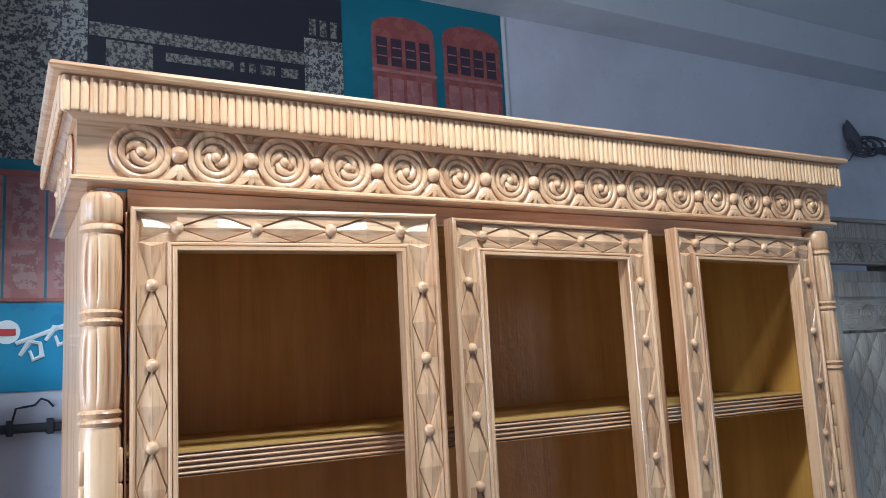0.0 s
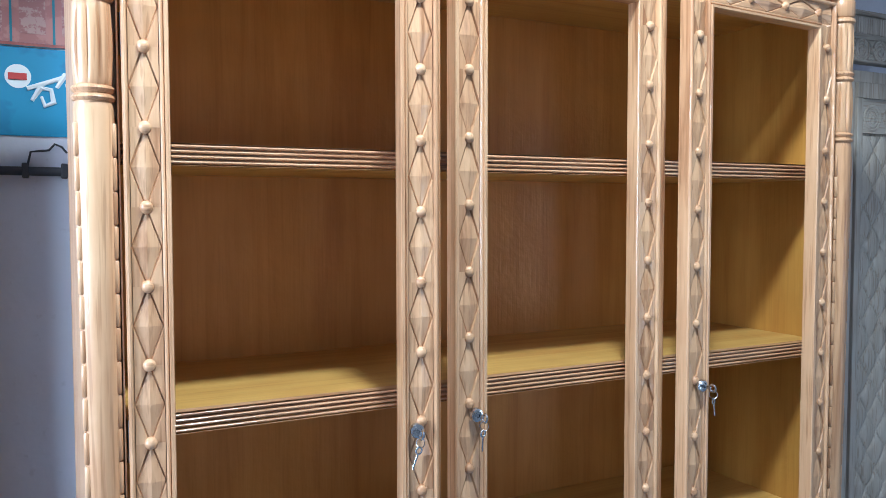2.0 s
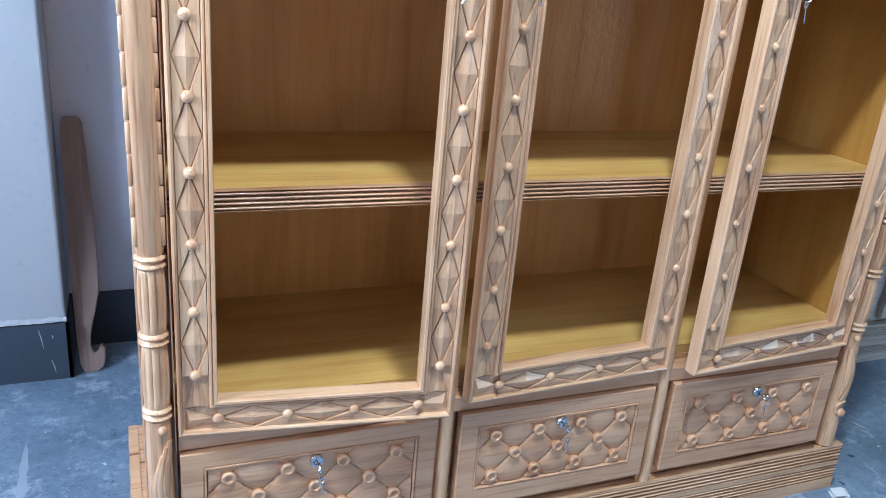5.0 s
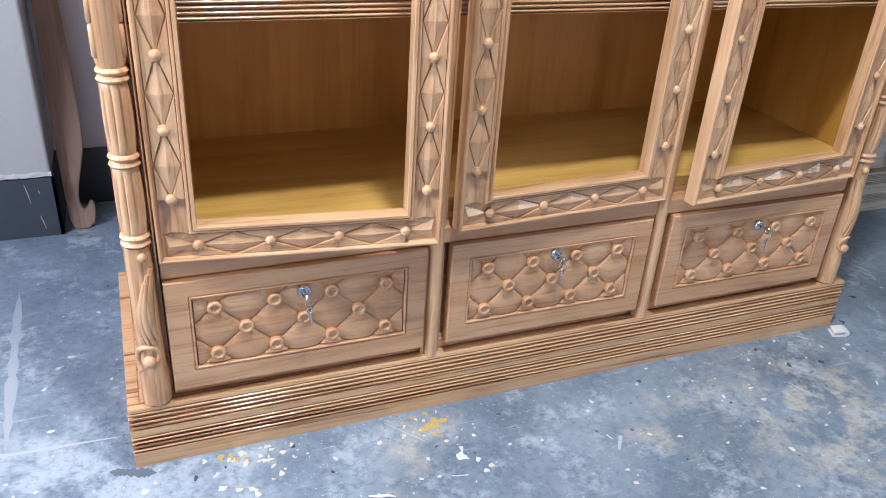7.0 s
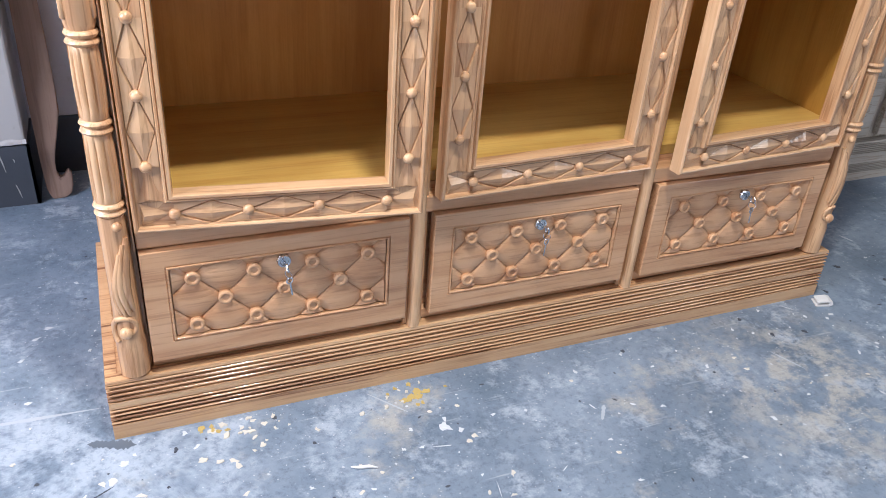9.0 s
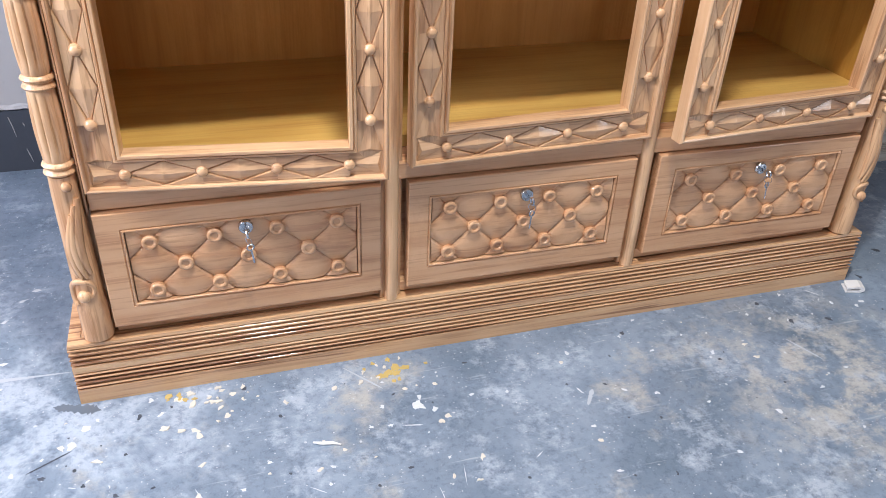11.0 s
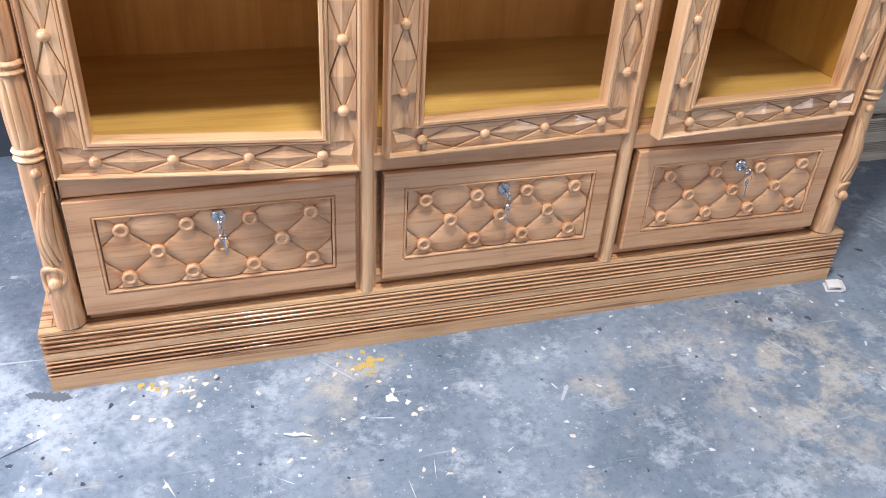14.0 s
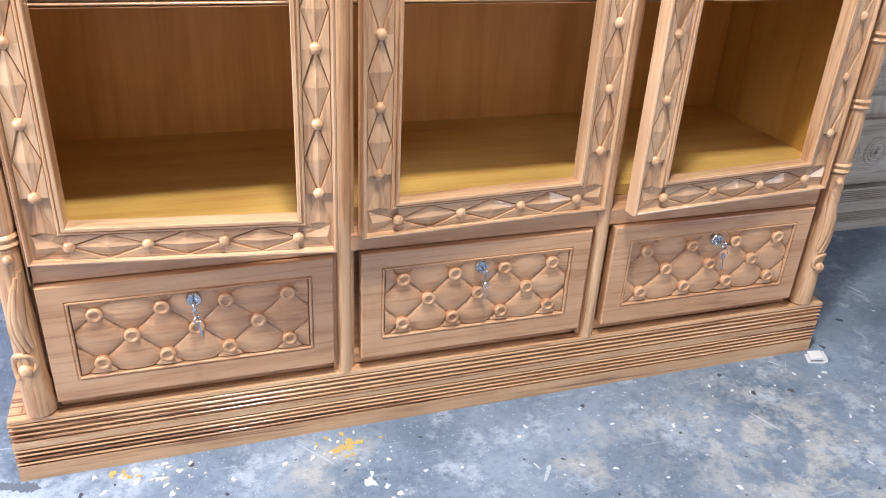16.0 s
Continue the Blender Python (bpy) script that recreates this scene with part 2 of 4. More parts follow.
def lathe(bm, profile, cx=0, cy=0, seg=28, reeds=0):
    """Turned profile of (radius, z, reed depth)."""
    rows = []
    for r, z, depth in profile:
        row = []
        for i in range(seg):
            a = 2 * math.pi * i / seg
            rr = r - depth * (1 - abs(math.sin(a * reeds / 2))) ** 2 if reeds else r
            row.append(bm.verts.new((cx + rr * math.cos(a), cy + rr * math.sin(a), z)))
        rows.append(row)
    for r0, r1 in zip(rows, rows[1:]):
        for i in range(seg):
            bm.faces.new((r0[i], r0[(i + 1) % seg], r1[(i + 1) % seg], r1[i]))
    bm.faces.new(rows[0])
    bm.faces.new(rows[-1])


def tube(bm, pts, radius, seg=8):
    """A tapered round strand through points; radius a number or a list."""
    pts = [Vector(p) for p in pts]
    rad = radius if isinstance(radius, (list, tuple)) else [radius] * len(pts)
    rows = []
    side = None
    for i, p in enumerate(pts):
        d = (pts[min(i + 1, len(pts) - 1)] - pts[max(i - 1, 0)]).normalized()
        side = d.orthogonal().normalized() if side is None else (side - d * side.dot(d)).normalized()
        up = d.cross(side)
        rows.append([bm.verts.new(p + rad[i] * (math.cos(2 * math.pi * k / seg) * side + math.sin(2 * math.pi * k / seg) * up)) for k in range(seg)])
    for r0, r1 in zip(rows, rows[1:]):
        for k in range(seg):
            bm.faces.new((r0[k], r0[(k + 1) % seg], r1[(k + 1) % seg], r1[k]))
    bm.faces.new(rows[0])
    bm.faces.new(rows[-1])


def ring(bm, cx, cz, y, radius, thick, seg=28, around=8):
    """A half-sunk ring facing the front."""
    rows = []
    for i in range(seg):
        a = 2 * math.pi * i / seg
        rows.append([bm.verts.new((cx + (radius + thick * math.cos(b)) * math.cos(a), y + thick * math.sin(b), cz + (radius + thick * math.cos(b)) * math.sin(a)))
                     for b in [2 * math.pi * k / around for k in range(around)]])
    for i in range(seg):
        r0, r1 = rows[i], rows[(i + 1) % seg]
        for k in range(around):
            bm.faces.new((r0[k], r0[(k + 1) % around], r1[(k + 1) % around], r1[k]))


def ball(bm, x, y, z, r, flat=1.0, seg=14):
    t = bmesh.new()
    bmesh.ops.create_uvsphere(t, u_segments=seg, v_segments=8, radius=r)
    merge(bm, t, Matrix.Translation((x, y, z)) @ Matrix.Diagonal((1, flat, 1, 1)))


# ---- the room ----
X0, X1, Y0, Y1, TOP = -1.7, 4.6, -3.4, 1.15, 3.10
tagged(part("floor", box(X0 - 0.2, X1 + 0.2, Y0 - 0.2, Y1 + 0.2, -0.12, 0.0), FLOOR), "worn blue-grey painted cement floor with paint spots", "floor", kind="structure")
tagged(part("ceiling", box(X0 - 0.2, X1 + 0.2, Y0 - 0.2, Y1 + 0.2, TOP, TOP + 0.12), CEIL), "plain painted ceiling slab", "ceiling", kind="structure")
tagged(part("wall_north", box(X0 - 0.2, X1 + 0.2, Y1, Y1 + 0.2, 0, TOP), WALL), "pale blue-grey painted plaster wall", "wall", kind="structure")
west = bmesh.new()
for a in ((Y0, -1.05, 0, TOP), (-1.05, 0.25, 2.45, TOP), (-1.05, 0.25, 0, 1.2), (0.25, Y1, 0, TOP)):
    add_box(west, X0 - 0.2, X0, a[0], a[1], a[2], a[3])
tagged(part("wall_west", west, WALL), "pale blue-grey plaster wall with an open window", "wall", kind="structure")
tagged(part("wall_east", box(X1, X1 + 0.2, Y0, Y1, 0, TOP), DIM), "unseen plaster wall, greyed to cut bounced light", "wall", kind="structure")
south = bmesh.new()
for a in ((X0 - 0.2, 3.7, 0, TOP), (3.7, 4.4, 2.2, TOP), (4.4, X1 + 0.2, 0, TOP)):
    add_box(south, a[0], a[1], Y0 - 0.2, Y0, a[2], a[3])
tagged(part("wall_south", south, DIM), "unseen plaster wall with an open shop door, greyed to cut bounced light", "wall", kind="structure")
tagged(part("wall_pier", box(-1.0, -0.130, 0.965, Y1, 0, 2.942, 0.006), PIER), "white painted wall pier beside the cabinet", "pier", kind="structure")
tagged(part("ceiling_beam", box(X0, X1, 0.962, Y1, 2.942, TOP, 0.004), CEIL), "painted concrete beam where wall and ceiling meet", "beam", kind="structure")
skirt = bmesh.new()
add_box(skirt, -0.123, X1, Y1 - 0.008, Y1 + 0.002, 0, 0.165)
add_box(skirt, -1.0, -0.123, 0.957, 0.967, 0, 0.165)
add_box(skirt, -0.131, -0.123, 0.957, Y1, 0, 0.165)
tagged(part("baseboard", skirt, SKIRT), "dark cement skirting band along the wall", "skirting", kind="structure")


def crumbled_edge():
    """The broken lower lip of the pier's plaster, and pale drips on the skirting below it."""
    rnd = random.Random(31)
    bm = bmesh.new()
    rows = []
    for i in range(61):
        x = -0.70 + 0.572 * i / 60
        lo, up = 0.167 + rnd.uniform(-0.002, 0.002), 0.180 + rnd.uniform(-0.003, 0.003)
        rows.append([bm.verts.new(p) for p in ((x, 0.964, lo), (x, 0.9565 + rnd.uniform(-0.002, 0.001), lo + 0.003), (x, 0.958 + rnd.uniform(-0.001, 0.002), up - 0.005), (x, 0.9655, up))])
    for a, b in zip(rows, rows[1:]):
        for k in range(3):
            bm.faces.new((a[k], a[k + 1], b[k + 1], b[k]))
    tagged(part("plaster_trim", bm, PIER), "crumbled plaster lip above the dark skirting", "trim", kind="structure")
    bm = bmesh.new()
    for x0, z0, x1, z1 in ((-0.196, 0.150, -0.188, 0.096), (-0.172, 0.060, -0.164, 0.022), (-0.166, 0.132, -0.164, 0.122), (-0.30, 0.12, -0.296, 0.07)):
        tube(bm, [(x0, 0.9567, z0), ((x0 + x1) / 2 + 0.001, 0.9565, (z0 + z1) / 2), (x1, 0.9567, z1)], [0.0012, 0.0018, 0.0006], 6)
    tagged(part("paint_drips", bm, PIER), "thin pale paint drips on the dark skirting", "paint drips", kind="stuff")


crumbled_edge()


# ---- the carved bookcase ----
LOZENGE_H = 0.0078


def lozenge_mesh(length, width, height, corner):
    """A carved diamond in its field: four flat facets with a worn top, cut round by a groove from which the field rises to its corners."""
    bm = bmesh.new()
    a, b = length / 2, width / 2
    rings = []
    for k, h in ((0.985, 0.0), (0.95, 0.30), (0.09, 1.0)):
        rings.append([bm.verts.new((x * a * k, -height * h, z * b * k)) for x, z in ((1, 0), (0, 1), (-1, 0), (0, -1))])
    for r0, r1 in zip(rings, rings[1:]):
        for k in range(4):
            n = (k + 1) % 4
            bm.faces.new((r0[k], r0[n], r1[n], r1[k]))
    bm.faces.new(rings[-1])
    g = 0.10
    for x, z in ((1, 1), (-1, 1), (-1, -1), (1, -1)):
        p, q, c = (bm.verts.new((x * a * u, -corner, z * b * w)) for u, w in ((1, g), (g, 1), (1, 1)))
        p0, q0 = bm.verts.new((x * a, 0, 0)), bm.verts.new((0, 0, z * b))
        bm.faces.new((p, c, q))
        bm.faces.new((p0, p, q, q0))
    return bm


def triangle_mesh(a, b, height):
    """A half diamond with its base at the left and its point at the right."""
    bm = bmesh.new()
    p = [bm.verts.new(c) for c in ((0, -0.0006, -b / 2), (0, -0.0006, b / 2), (a, -0.0006, 0), (a * 0.12, -height, 0))]
    for t in ((0, 3, 1), (1, 3, 2), (2, 3, 0)):
        bm.faces.new([p[k] for k in t])
    return bm


def bead_mesh(r):
    bm = bmesh.new()
    ball(bm, 0, 0.0022, 0, r, 0.95, 14)
    return bm


def frame_bar(length_out, length_in, width, thick):
    """A mitred door member along x, outer edge down at z = 0; raised lips on both edges."""
    prof = [(0.0, thick), (0.0, -0.001), (0.0015, -0.0035), (0.004, -0.0045), (0.0065, -0.0035), (0.0075, 0.0), (0.0085, 0.0055),
            (width - 0.0135, 0.0055), (width - 0.0125, 0.0), (width - 0.0105, -0.0025), (width - 0.0085, -0.0025), (width - 0.007, 0.0), (width - 0.0055, -0.0045), (width - 0.001, -0.0045), (width, -0.0025), (width, thick)]
    bm = bmesh.new()
    slope = (length_out - length_in) / 2 / width
    rows = [[bm.verts.new((s * (length_out / 2 - slope * z), y, z)) for z, y in prof] for s in (-1, 1)]
    k = len(prof)
    for j in range(k):
        bm.faces.new((rows[0][j], rows[0][(j + 1) % k], rows[1][(j + 1) % k], rows[1][j]))
    bm.faces.new(rows[0])
    bm.faces.new(rows[1])
    return bm


def lock_on(parent, x, y, z, turn=0.0, swing=0.0):
    """A cam lock with its key and ring."""
    bm = bmesh.new()
    t = bmesh.new()
    lathe(t, [(0.0122, 0.0, 0), (0.0122, 0.004, 0), (0.0108, 0.0066, 0), (0.0075, 0.007, 0), (0.0075, 0.005, 0), (0.002, 0.005, 0)], seg=20)
    merge(bm, t, pose(0, 0, 0, 90, 0, 0))
    lk = part("lock", bm, CHROME, parent, "round chrome cam lock", at=pose(x, y, z, 0, turn, 0))
    kb = bmesh.new()
    add_box(kb, -0.0011, 0.0011, -0.022, -0.004, -0.003, 0.003, 0.0005)
    t = bmesh.new()
    ring(t, 0, 0, 0, 0.0065, 0.0022, 16, 6)
    merge(kb, t, pose(0, -0.028, 0, 0, 0, 90))
    part("key", kb, CHROME, lk, "small steel key")
    rb = bmesh.new()
    t = bmesh.new()
    ring(t, 0, 0, 0, 0.0075, 0.0007, 18, 5)
    merge(rb, t, pose(0, -0.029, -0.012, 0, 0, 90 + 35))
    t = bmesh.new()
    ring(t, 0, 0, 0, 0.0055, 0.0016, 16, 6)
    merge(t, box(-0.0016, 0.0016, -0.0009, 0.0009, -0.030, -0.005, 0.0004))
    merge(rb, t, pose(0, -0.029, -0.024, 0, swing, 20))
    part("spare_key", rb, CHROME, lk, "hanging spare key on its wire ring")
    return lk


def door(parent, wide, high, margin, at, z_beads, lock, hinge_left, shifts=(0.0, 0.0)):
    """A carved open door frame; local x from its left edge, z from its foot, front at y = 0."""
    d = new("door")
    d.parent, d.matrix_basis = parent, at
    thick = 0.024
    bars = []
    for nm, L, Li, m in (("rail", wide, wide - 2 * margin, pose(wide / 2, 0, 0)),
                         ("rail", wide, wide - 2 * margin, pose(wide / 2, 0, high, 0, 180, 0)),
                         ("stile", high, high - 2 * margin, pose(0, 0, high / 2, 0, 90, 0)),
                         ("stile", high, high - 2 * margin, pose(wide, 0, high / 2, 0, -90, 0))):
        part(nm, frame_bar(L, Li, margin, thick), WOOD_X, d, at=m)
    # carving: a bead, a diamond, a bead ... along the middle of every member
    mid = margin / 2 - 0.0025
    nx = 4
    xb = [margin + (wide - 2 * margin) * i / (nx - 1) for i in range(nx)]
    gap = xb[1] - xb[0]
    zgap = z_beads[1] - z_beads[0]
    loz_h = part("lozenge", lozenge_mesh(gap, margin - 0.0225, LOZENGE_H, 0.0046), WOOD_X, d, at=pose((xb[0] + xb[1]) / 2, 0.0055, mid))
    bead = part("bead", bead_mesh(0.0092), WOOD_X, d, smooth=True, at=pose(xb[0], 0, mid))
    tri = part("half_lozenge", triangle_mesh(margin - 0.016, margin - 0.022, LOZENGE_H * 0.8), WOOD_X, d, at=pose(0.012, 0.0055, mid))
    for z in (mid, high - mid):
        for i in range(nx):
            if (i, z) != (0, mid):
                again("bead", bead, d, pose(xb[i], 0, z))
            if i < nx - 1 and (i, z) != (0, mid):
                again("lozenge", loz_h, d, pose((xb[i] + xb[i + 1]) / 2, 0.0055, z))
        if z != mid:
            again("half_lozenge", tri, d, pose(0.012, 0.0055, z))
        again("half_lozenge", tri, d, pose(wide - 0.012, 0.0055, z, 0, 180, 0))
    loz_v = long_tri = None
    for x, shift in zip((mid, wide - mid), shifts):
        for i, z in enumerate([q + shift for q in z_beads]):
            again("bead", bead, d, pose(x, 0, z))
            if i < len(z_beads) - 1:
                m = pose(x, 0.0055, z + zgap / 2, 0, 90, 0)
                if loz_v is None:
                    loz_v = part("lozenge", lozenge_mesh(zgap, margin - 0.0225, LOZENGE_H, 0.0046), WOOD_X, d, at=m)
                else:
                    again("lozenge", loz_v, d, m)
        for z, turn in ((0.048, -90), (high - 0.048, 90)):
            if long_tri is None:
                long_tri = part("half_lozenge", triangle_mesh(0.058, margin - 0.0225, LOZENGE_H * 0.75), WOOD_X, d, at=pose(x, 0.0055, z, 0, turn, 0))
            else:
                again("half_lozenge", long_tri, d, pose(x, 0.0055, z, 0, turn, 0))
    xh = 0.0 if hinge_left else wide
    for z in (0.2, high / 2, high - 0.2):
        hb = bmesh.new()
        lathe(hb, [(0.004, -0.03, 0), (0.004, 0.03, 0)], xh, thick, 10)
        part("hinge", hb, CHROME, d, at=pose(0, 0, z))
    lock_on(d, lock[0], -0.006, lock[1], random.uniform(-20, 20), lock[2])
    return d


def tuft_panel(wide, high, px, pz, depth, step=0.0031):
    """Quilted relief: puffs between crossing diagonal grooves; local x, z from the middle."""
    bm = bmesh.new()
    nx, nz = max(8, int(wide / step)), max(8, int(high / step))
    grid = []
    for j in range(nz + 1):
        row = []
        for i in range(nx + 1):
            x, z = -wide / 2 + wide * i / nx, -high / 2 + high * j / nz
            u, w = (x / px + z / pz) * math.pi / 2, (x / px - z / pz) * math.pi / 2
            h = abs(math.sin(u) * math.sin(w)) ** 0.22
            row.append(bm.verts.new((x, -depth * h, z)))
        grid.append(row)
    for j in range(nz):
        for i in range(nx):
            bm.faces.new((grid[j][i], grid[j][i + 1], grid[j + 1][i + 1], grid[j + 1][i]))
    return bm


def button_mesh():
    bm = bmesh.new()
    ring(bm, 0, 0, -0.002, 0.0091, 0.0037, 24, 10)
    ball(bm, 0, 0.0005, 0, 0.0031, 0.9, 10)
    t = bmesh.new()
    lathe(t, [(0.0118, 0.0, 0), (0.0118, 0.011, 0)], seg=18)
    merge(bm, t, pose(0, 0.008, 0, 90, 0, 0))
    return bm


def drawer(parent, x0, x1, z0, z1, y, material):
    """A drawer front: flat border, sunk quilted panel with ringed buttons, lock."""
    w, h = x1 - x0, z1 - z0
    d = new("drawer")
    d.parent, d.matrix_basis = parent, pose((x0 + x1) / 2, y, (z0 + z1) / 2)
    mx, mz, back, oz = 0.041, 0.0385, 0.022, 0.004
    bm = bmesh.new()
    loops = []
    for ix, iz, yy in ((0, 0, back), (0, 0, 0.002), (0.0007, 0.0007, 0.0006), (0.002, 0.002, 0.0), (mx - 0.006, mz - 0.006, 0.0), (mx - 0.005, mz - 0.005, 0.002),
                       (mx - 0.004, mz - 0.004, 0.002), (mx - 0.003, mz - 0.003, -0.0012), (mx - 0.001, mz - 0.001, -0.0012), (mx, mz, 0.001), (mx + 0.0005, mz + 0.0005, back)):
        loops.append([bm.verts.new((sx * (w / 2 - ix), yy, sz * (h / 2 - iz) + (oz if iz > 0.01 else 0.0))) for sx, sz in ((-1, -1), (1, -1), (1, 1), (-1, 1))])
    for l0, l1 in zip(loops, loops[1:]):
        for k in range(4):
            bm.faces.new((l0[k], l0[(k + 1) % 4], l1[(k + 1) % 4], l1[k]))
    part("front_board", bm, material, d)
    pw, ph = w - 2 * mx, h - 2 * mz
    px, pz = pw * 0.1347, ph * 0.333
    part("quilted_panel", tuft_panel(pw - 0.004, ph - 0.004, px, pz, 0.0115, 0.0015), material, d, smooth=True, at=pose(0, 0.0125, oz))
    part("panel_back", box(-pw / 2, pw / 2, 0.013, back - 0.001, oz - ph / 2, oz + ph / 2), material, d)
    first = None
    for j in (-1, 0, 1):
        for i in (range(-3, 4, 2) if j else (-2, 0, 2)):
            m = pose(i * px, 0.0012, j * pz + oz)
            if first is None:
                first = part("button", button_mesh(), material, d, smooth=True, at=m)
            else:
                again("button", first, d, m)
    lock_on(d, 0.0, -0.0005, pz + 0.015, random.uniform(-15, 15), random.uniform(-14, 14))
    return d


def rosette_mesh(r):
    """Two rings round a three-bladed whirl with a ball at its middle."""
    bm = bmesh.new()
    ring(bm, 0, 0, 0.0, r * 0.885, r * 0.125, 36, 8)
    ring(bm, 0, 0, 0.0, r * 0.635, r * 0.115, 36, 8)
    for k in range(3):
        pts, rad = [], []
        for i in range(11):
            u = i / 10
            a = k * math.pi * 2 / 3 + u * 2.3
            rr = r * (0.16 + 0.34 * u)
            pts.append((rr * math.cos(a), 0.0022 - 0.0024 * math.sin(math.pi * u), rr * math.sin(a)))
            rad.append(r * (0.155 * math.sin(math.pi * min(1, 0.25 + u * 0.75)) + 0.012))
        tube(bm, pts, rad, 8)
    ball(bm, 0, -0.002, 0, r * 0.19, 1.5, 12)
    bmesh.ops.scale(bm, vec=(1, 0.6, 1), verts=bm.verts)
    return bm


def spray_mesh(h):
    """Three leaves that flare upwards between two rosettes."""
    bm = bmesh.new()
    for dx in (-1, 0, 1):
        pts = [(dx * h * (0.02 + 0.26 * t * t), 0.0005, h * (0.16 + 0.32 * t)) for t in (0, 0.25, 0.5, 0.75, 1)]
        tube(bm, pts, [h * a for a in (0.03, 0.07, 0.085, 0.06, 0.012)], 6)
    bmesh.ops.scale(bm, vec=(1, 0.7, 1), verts=bm.verts)
    return bm


def turned_column(parent, cx, cy, material, side, z_top=1.945):
    """Half-sunk turned column: fluted drums between paired rings, a plain shaft with a row of reels, a carved leaf foot."""
    c = new("column")
    c.parent, c.matrix_basis = parent, pose(cx, cy, 0)
    RB, RT, lean = 0.0212, 0.0262, -0.0050 * side   # thinner at the foot, and set a little inwards there

    def rad(z):
        return RB + (RT - RB) * min(1.0, max(0.0, (z - 0.70) / 0.94))

    def pair(z):
        return [(rad(z) + r, z + d, 0) for r, d in ((-0.003, -0.011), (0.0005, -0.009), (0.0022, -0.006), (0.0005, -0.003), (-0.003, 0.0), (0.0005, 0.003), (0.0022, 0.006), (0.0005, 0.009), (-0.003, 0.011))]

    def drum(z0, z1):
        n = 9
        return [(rad(z0) - 0.002 + 0.0024 * math.sin(math.pi * i / n), z0 + (z1 - z0) * i / n, 0.0046 * math.sin(math.pi * i / n) ** 0.5 if 0 < i < n else 0.0004) for i in range(n + 1)]
    lo = pair(0.442) + drum(0.455, 0.560) + pair(0.573) + drum(0.586, 0.688) + pair(0.700)
    hi = pair(1.643) + drum(1.656, 1.762) + pair(1.775) + drum(1.788, 1.886) + [(RT - 0.003, 1.889, 0), (RT + 0.002, 1.893, 0), (RT + 0.002, 1.898, 0), (RT - 0.002, 1.902, 0)]
    R = RB
    bm = bmesh.new()
    lathe(bm, [(R * 0.9, 0.1265, 0), (R + 0.003, 0.130, 0), (R + 0.003, 0.19, 0), (R, 0.21, 0), (R - 0.001, 0.40, 0), (R - 0.002, 0.43, 0)], lean, 0, seg=32)
    part("foot", bm, material, c, smooth=True)
    bm = bmesh.new()
    lathe(bm, lo, lean, 0, seg=80, reeds=10)
    part("lower_drum", bm, material, c, smooth=True)
    bm = bmesh.new()
    lathe(bm, [(RB - 0.003, 0.71, 0), (RB, 0.72, 0), (RT, 1.62, 0), (RT - 0.003, 1.634, 0)], seg=32)
    for v in bm.verts:
        v.co.x += lean * (1.64 - v.co.z) / 0.94
    part("shaft", bm, material, c, smooth=True)
    bm = bmesh.new()
    lathe(bm, hi, seg=80, reeds=10)
    part("upper_drum", bm, material, c, smooth=True)
    bm = bmesh.new()
    lathe(bm, [(RT - 0.003, 1.902, 0), (RT + 0.001, 1.906, 0), (RT + 0.001, 1.936, 0), (RT - 0.001, 1.941, 0), (RT - 0.004, z_top, 0)], seg=32)
    part("capital", bm, material, c, smooth=True)
    # reels down both flanks of the shaft
    first = None
    for s in (1, -1):
        a = -math.pi / 2 + s * 1.08
        for i in range(19):
            z = 0.748 + i * 0.0463
            m = pose(rad(z) * math.cos(a) + lean * (1.64 - z) / 0.94, rad(z) * math.sin(a), z)
            if first is None:
                b2 = bmesh.new()
                lathe(b2, [(0.0028, -0.0222, 0), (0.0042, -0.0205, 0), (0.0042, 0.0205, 0), (0.0028, 0.0222, 0)], seg=10)
                first = part("reel", b2, material, c, smooth=True, at=m)
            else:
                again("reel", first, c, m)
    # leaf and scroll on the foot
    bm = bmesh.new()

    def on(a, z, lift=0.0):
        return (lean + (R + lift) * math.cos(a), (R + lift) * math.sin(a), z)
    f0 = -math.pi / 2
    for k, (off, z0, z1, bow, rr) in enumerate(((-0.75, 0.395, 0.262, 0.62, 0.0066), (-0.45, 0.385, 0.256, 0.68, 0.0058), (-0.12, 0.37, 0.255, 0.64, 0.0050), (0.2, 0.345, 0.258, 0.5, 0.0042))):
        pts, rad = [], []
        for i in range(10):
            s = i / 9
            pts.append(on(f0 + side * (off + bow * math.sin(math.pi * s * 0.9) * (0.6 + s * 0.4)), z0 + (z1 - z0) * s, 0.0008))
            rad.append(rr * (0.25 + math.sin(math.pi * min(1.0, 0.12 + s * 0.8))))
        tube(bm, pts, rad, 8)
    pts, rad = [], []
    for i in range(22):
        s = i / 21
        a = -0.9 + s * 5.2
        rr = 0.030 * (1 - 0.70 * s)
        pts.append(on(f0 + side * (0.10 + rr * math.cos(a) / R * 0.95), 0.228 + rr * math.sin(a) * 1.1, 0.001))
        rad.append(0.0058 - 0.0026 * s)
    tube(bm, pts, rad, 8)
    p = on(f0 + side * 0.22, 0.222, 0.001)
    ball(bm, *p, 0.0108)
    p = on(f0 + side * -0.30, 0.416, -0.001)
    ball(bm, *p, 0.008)
    part("carved_leaf", bm, material, c, "carved leaf and scroll", smooth=True)
    return c


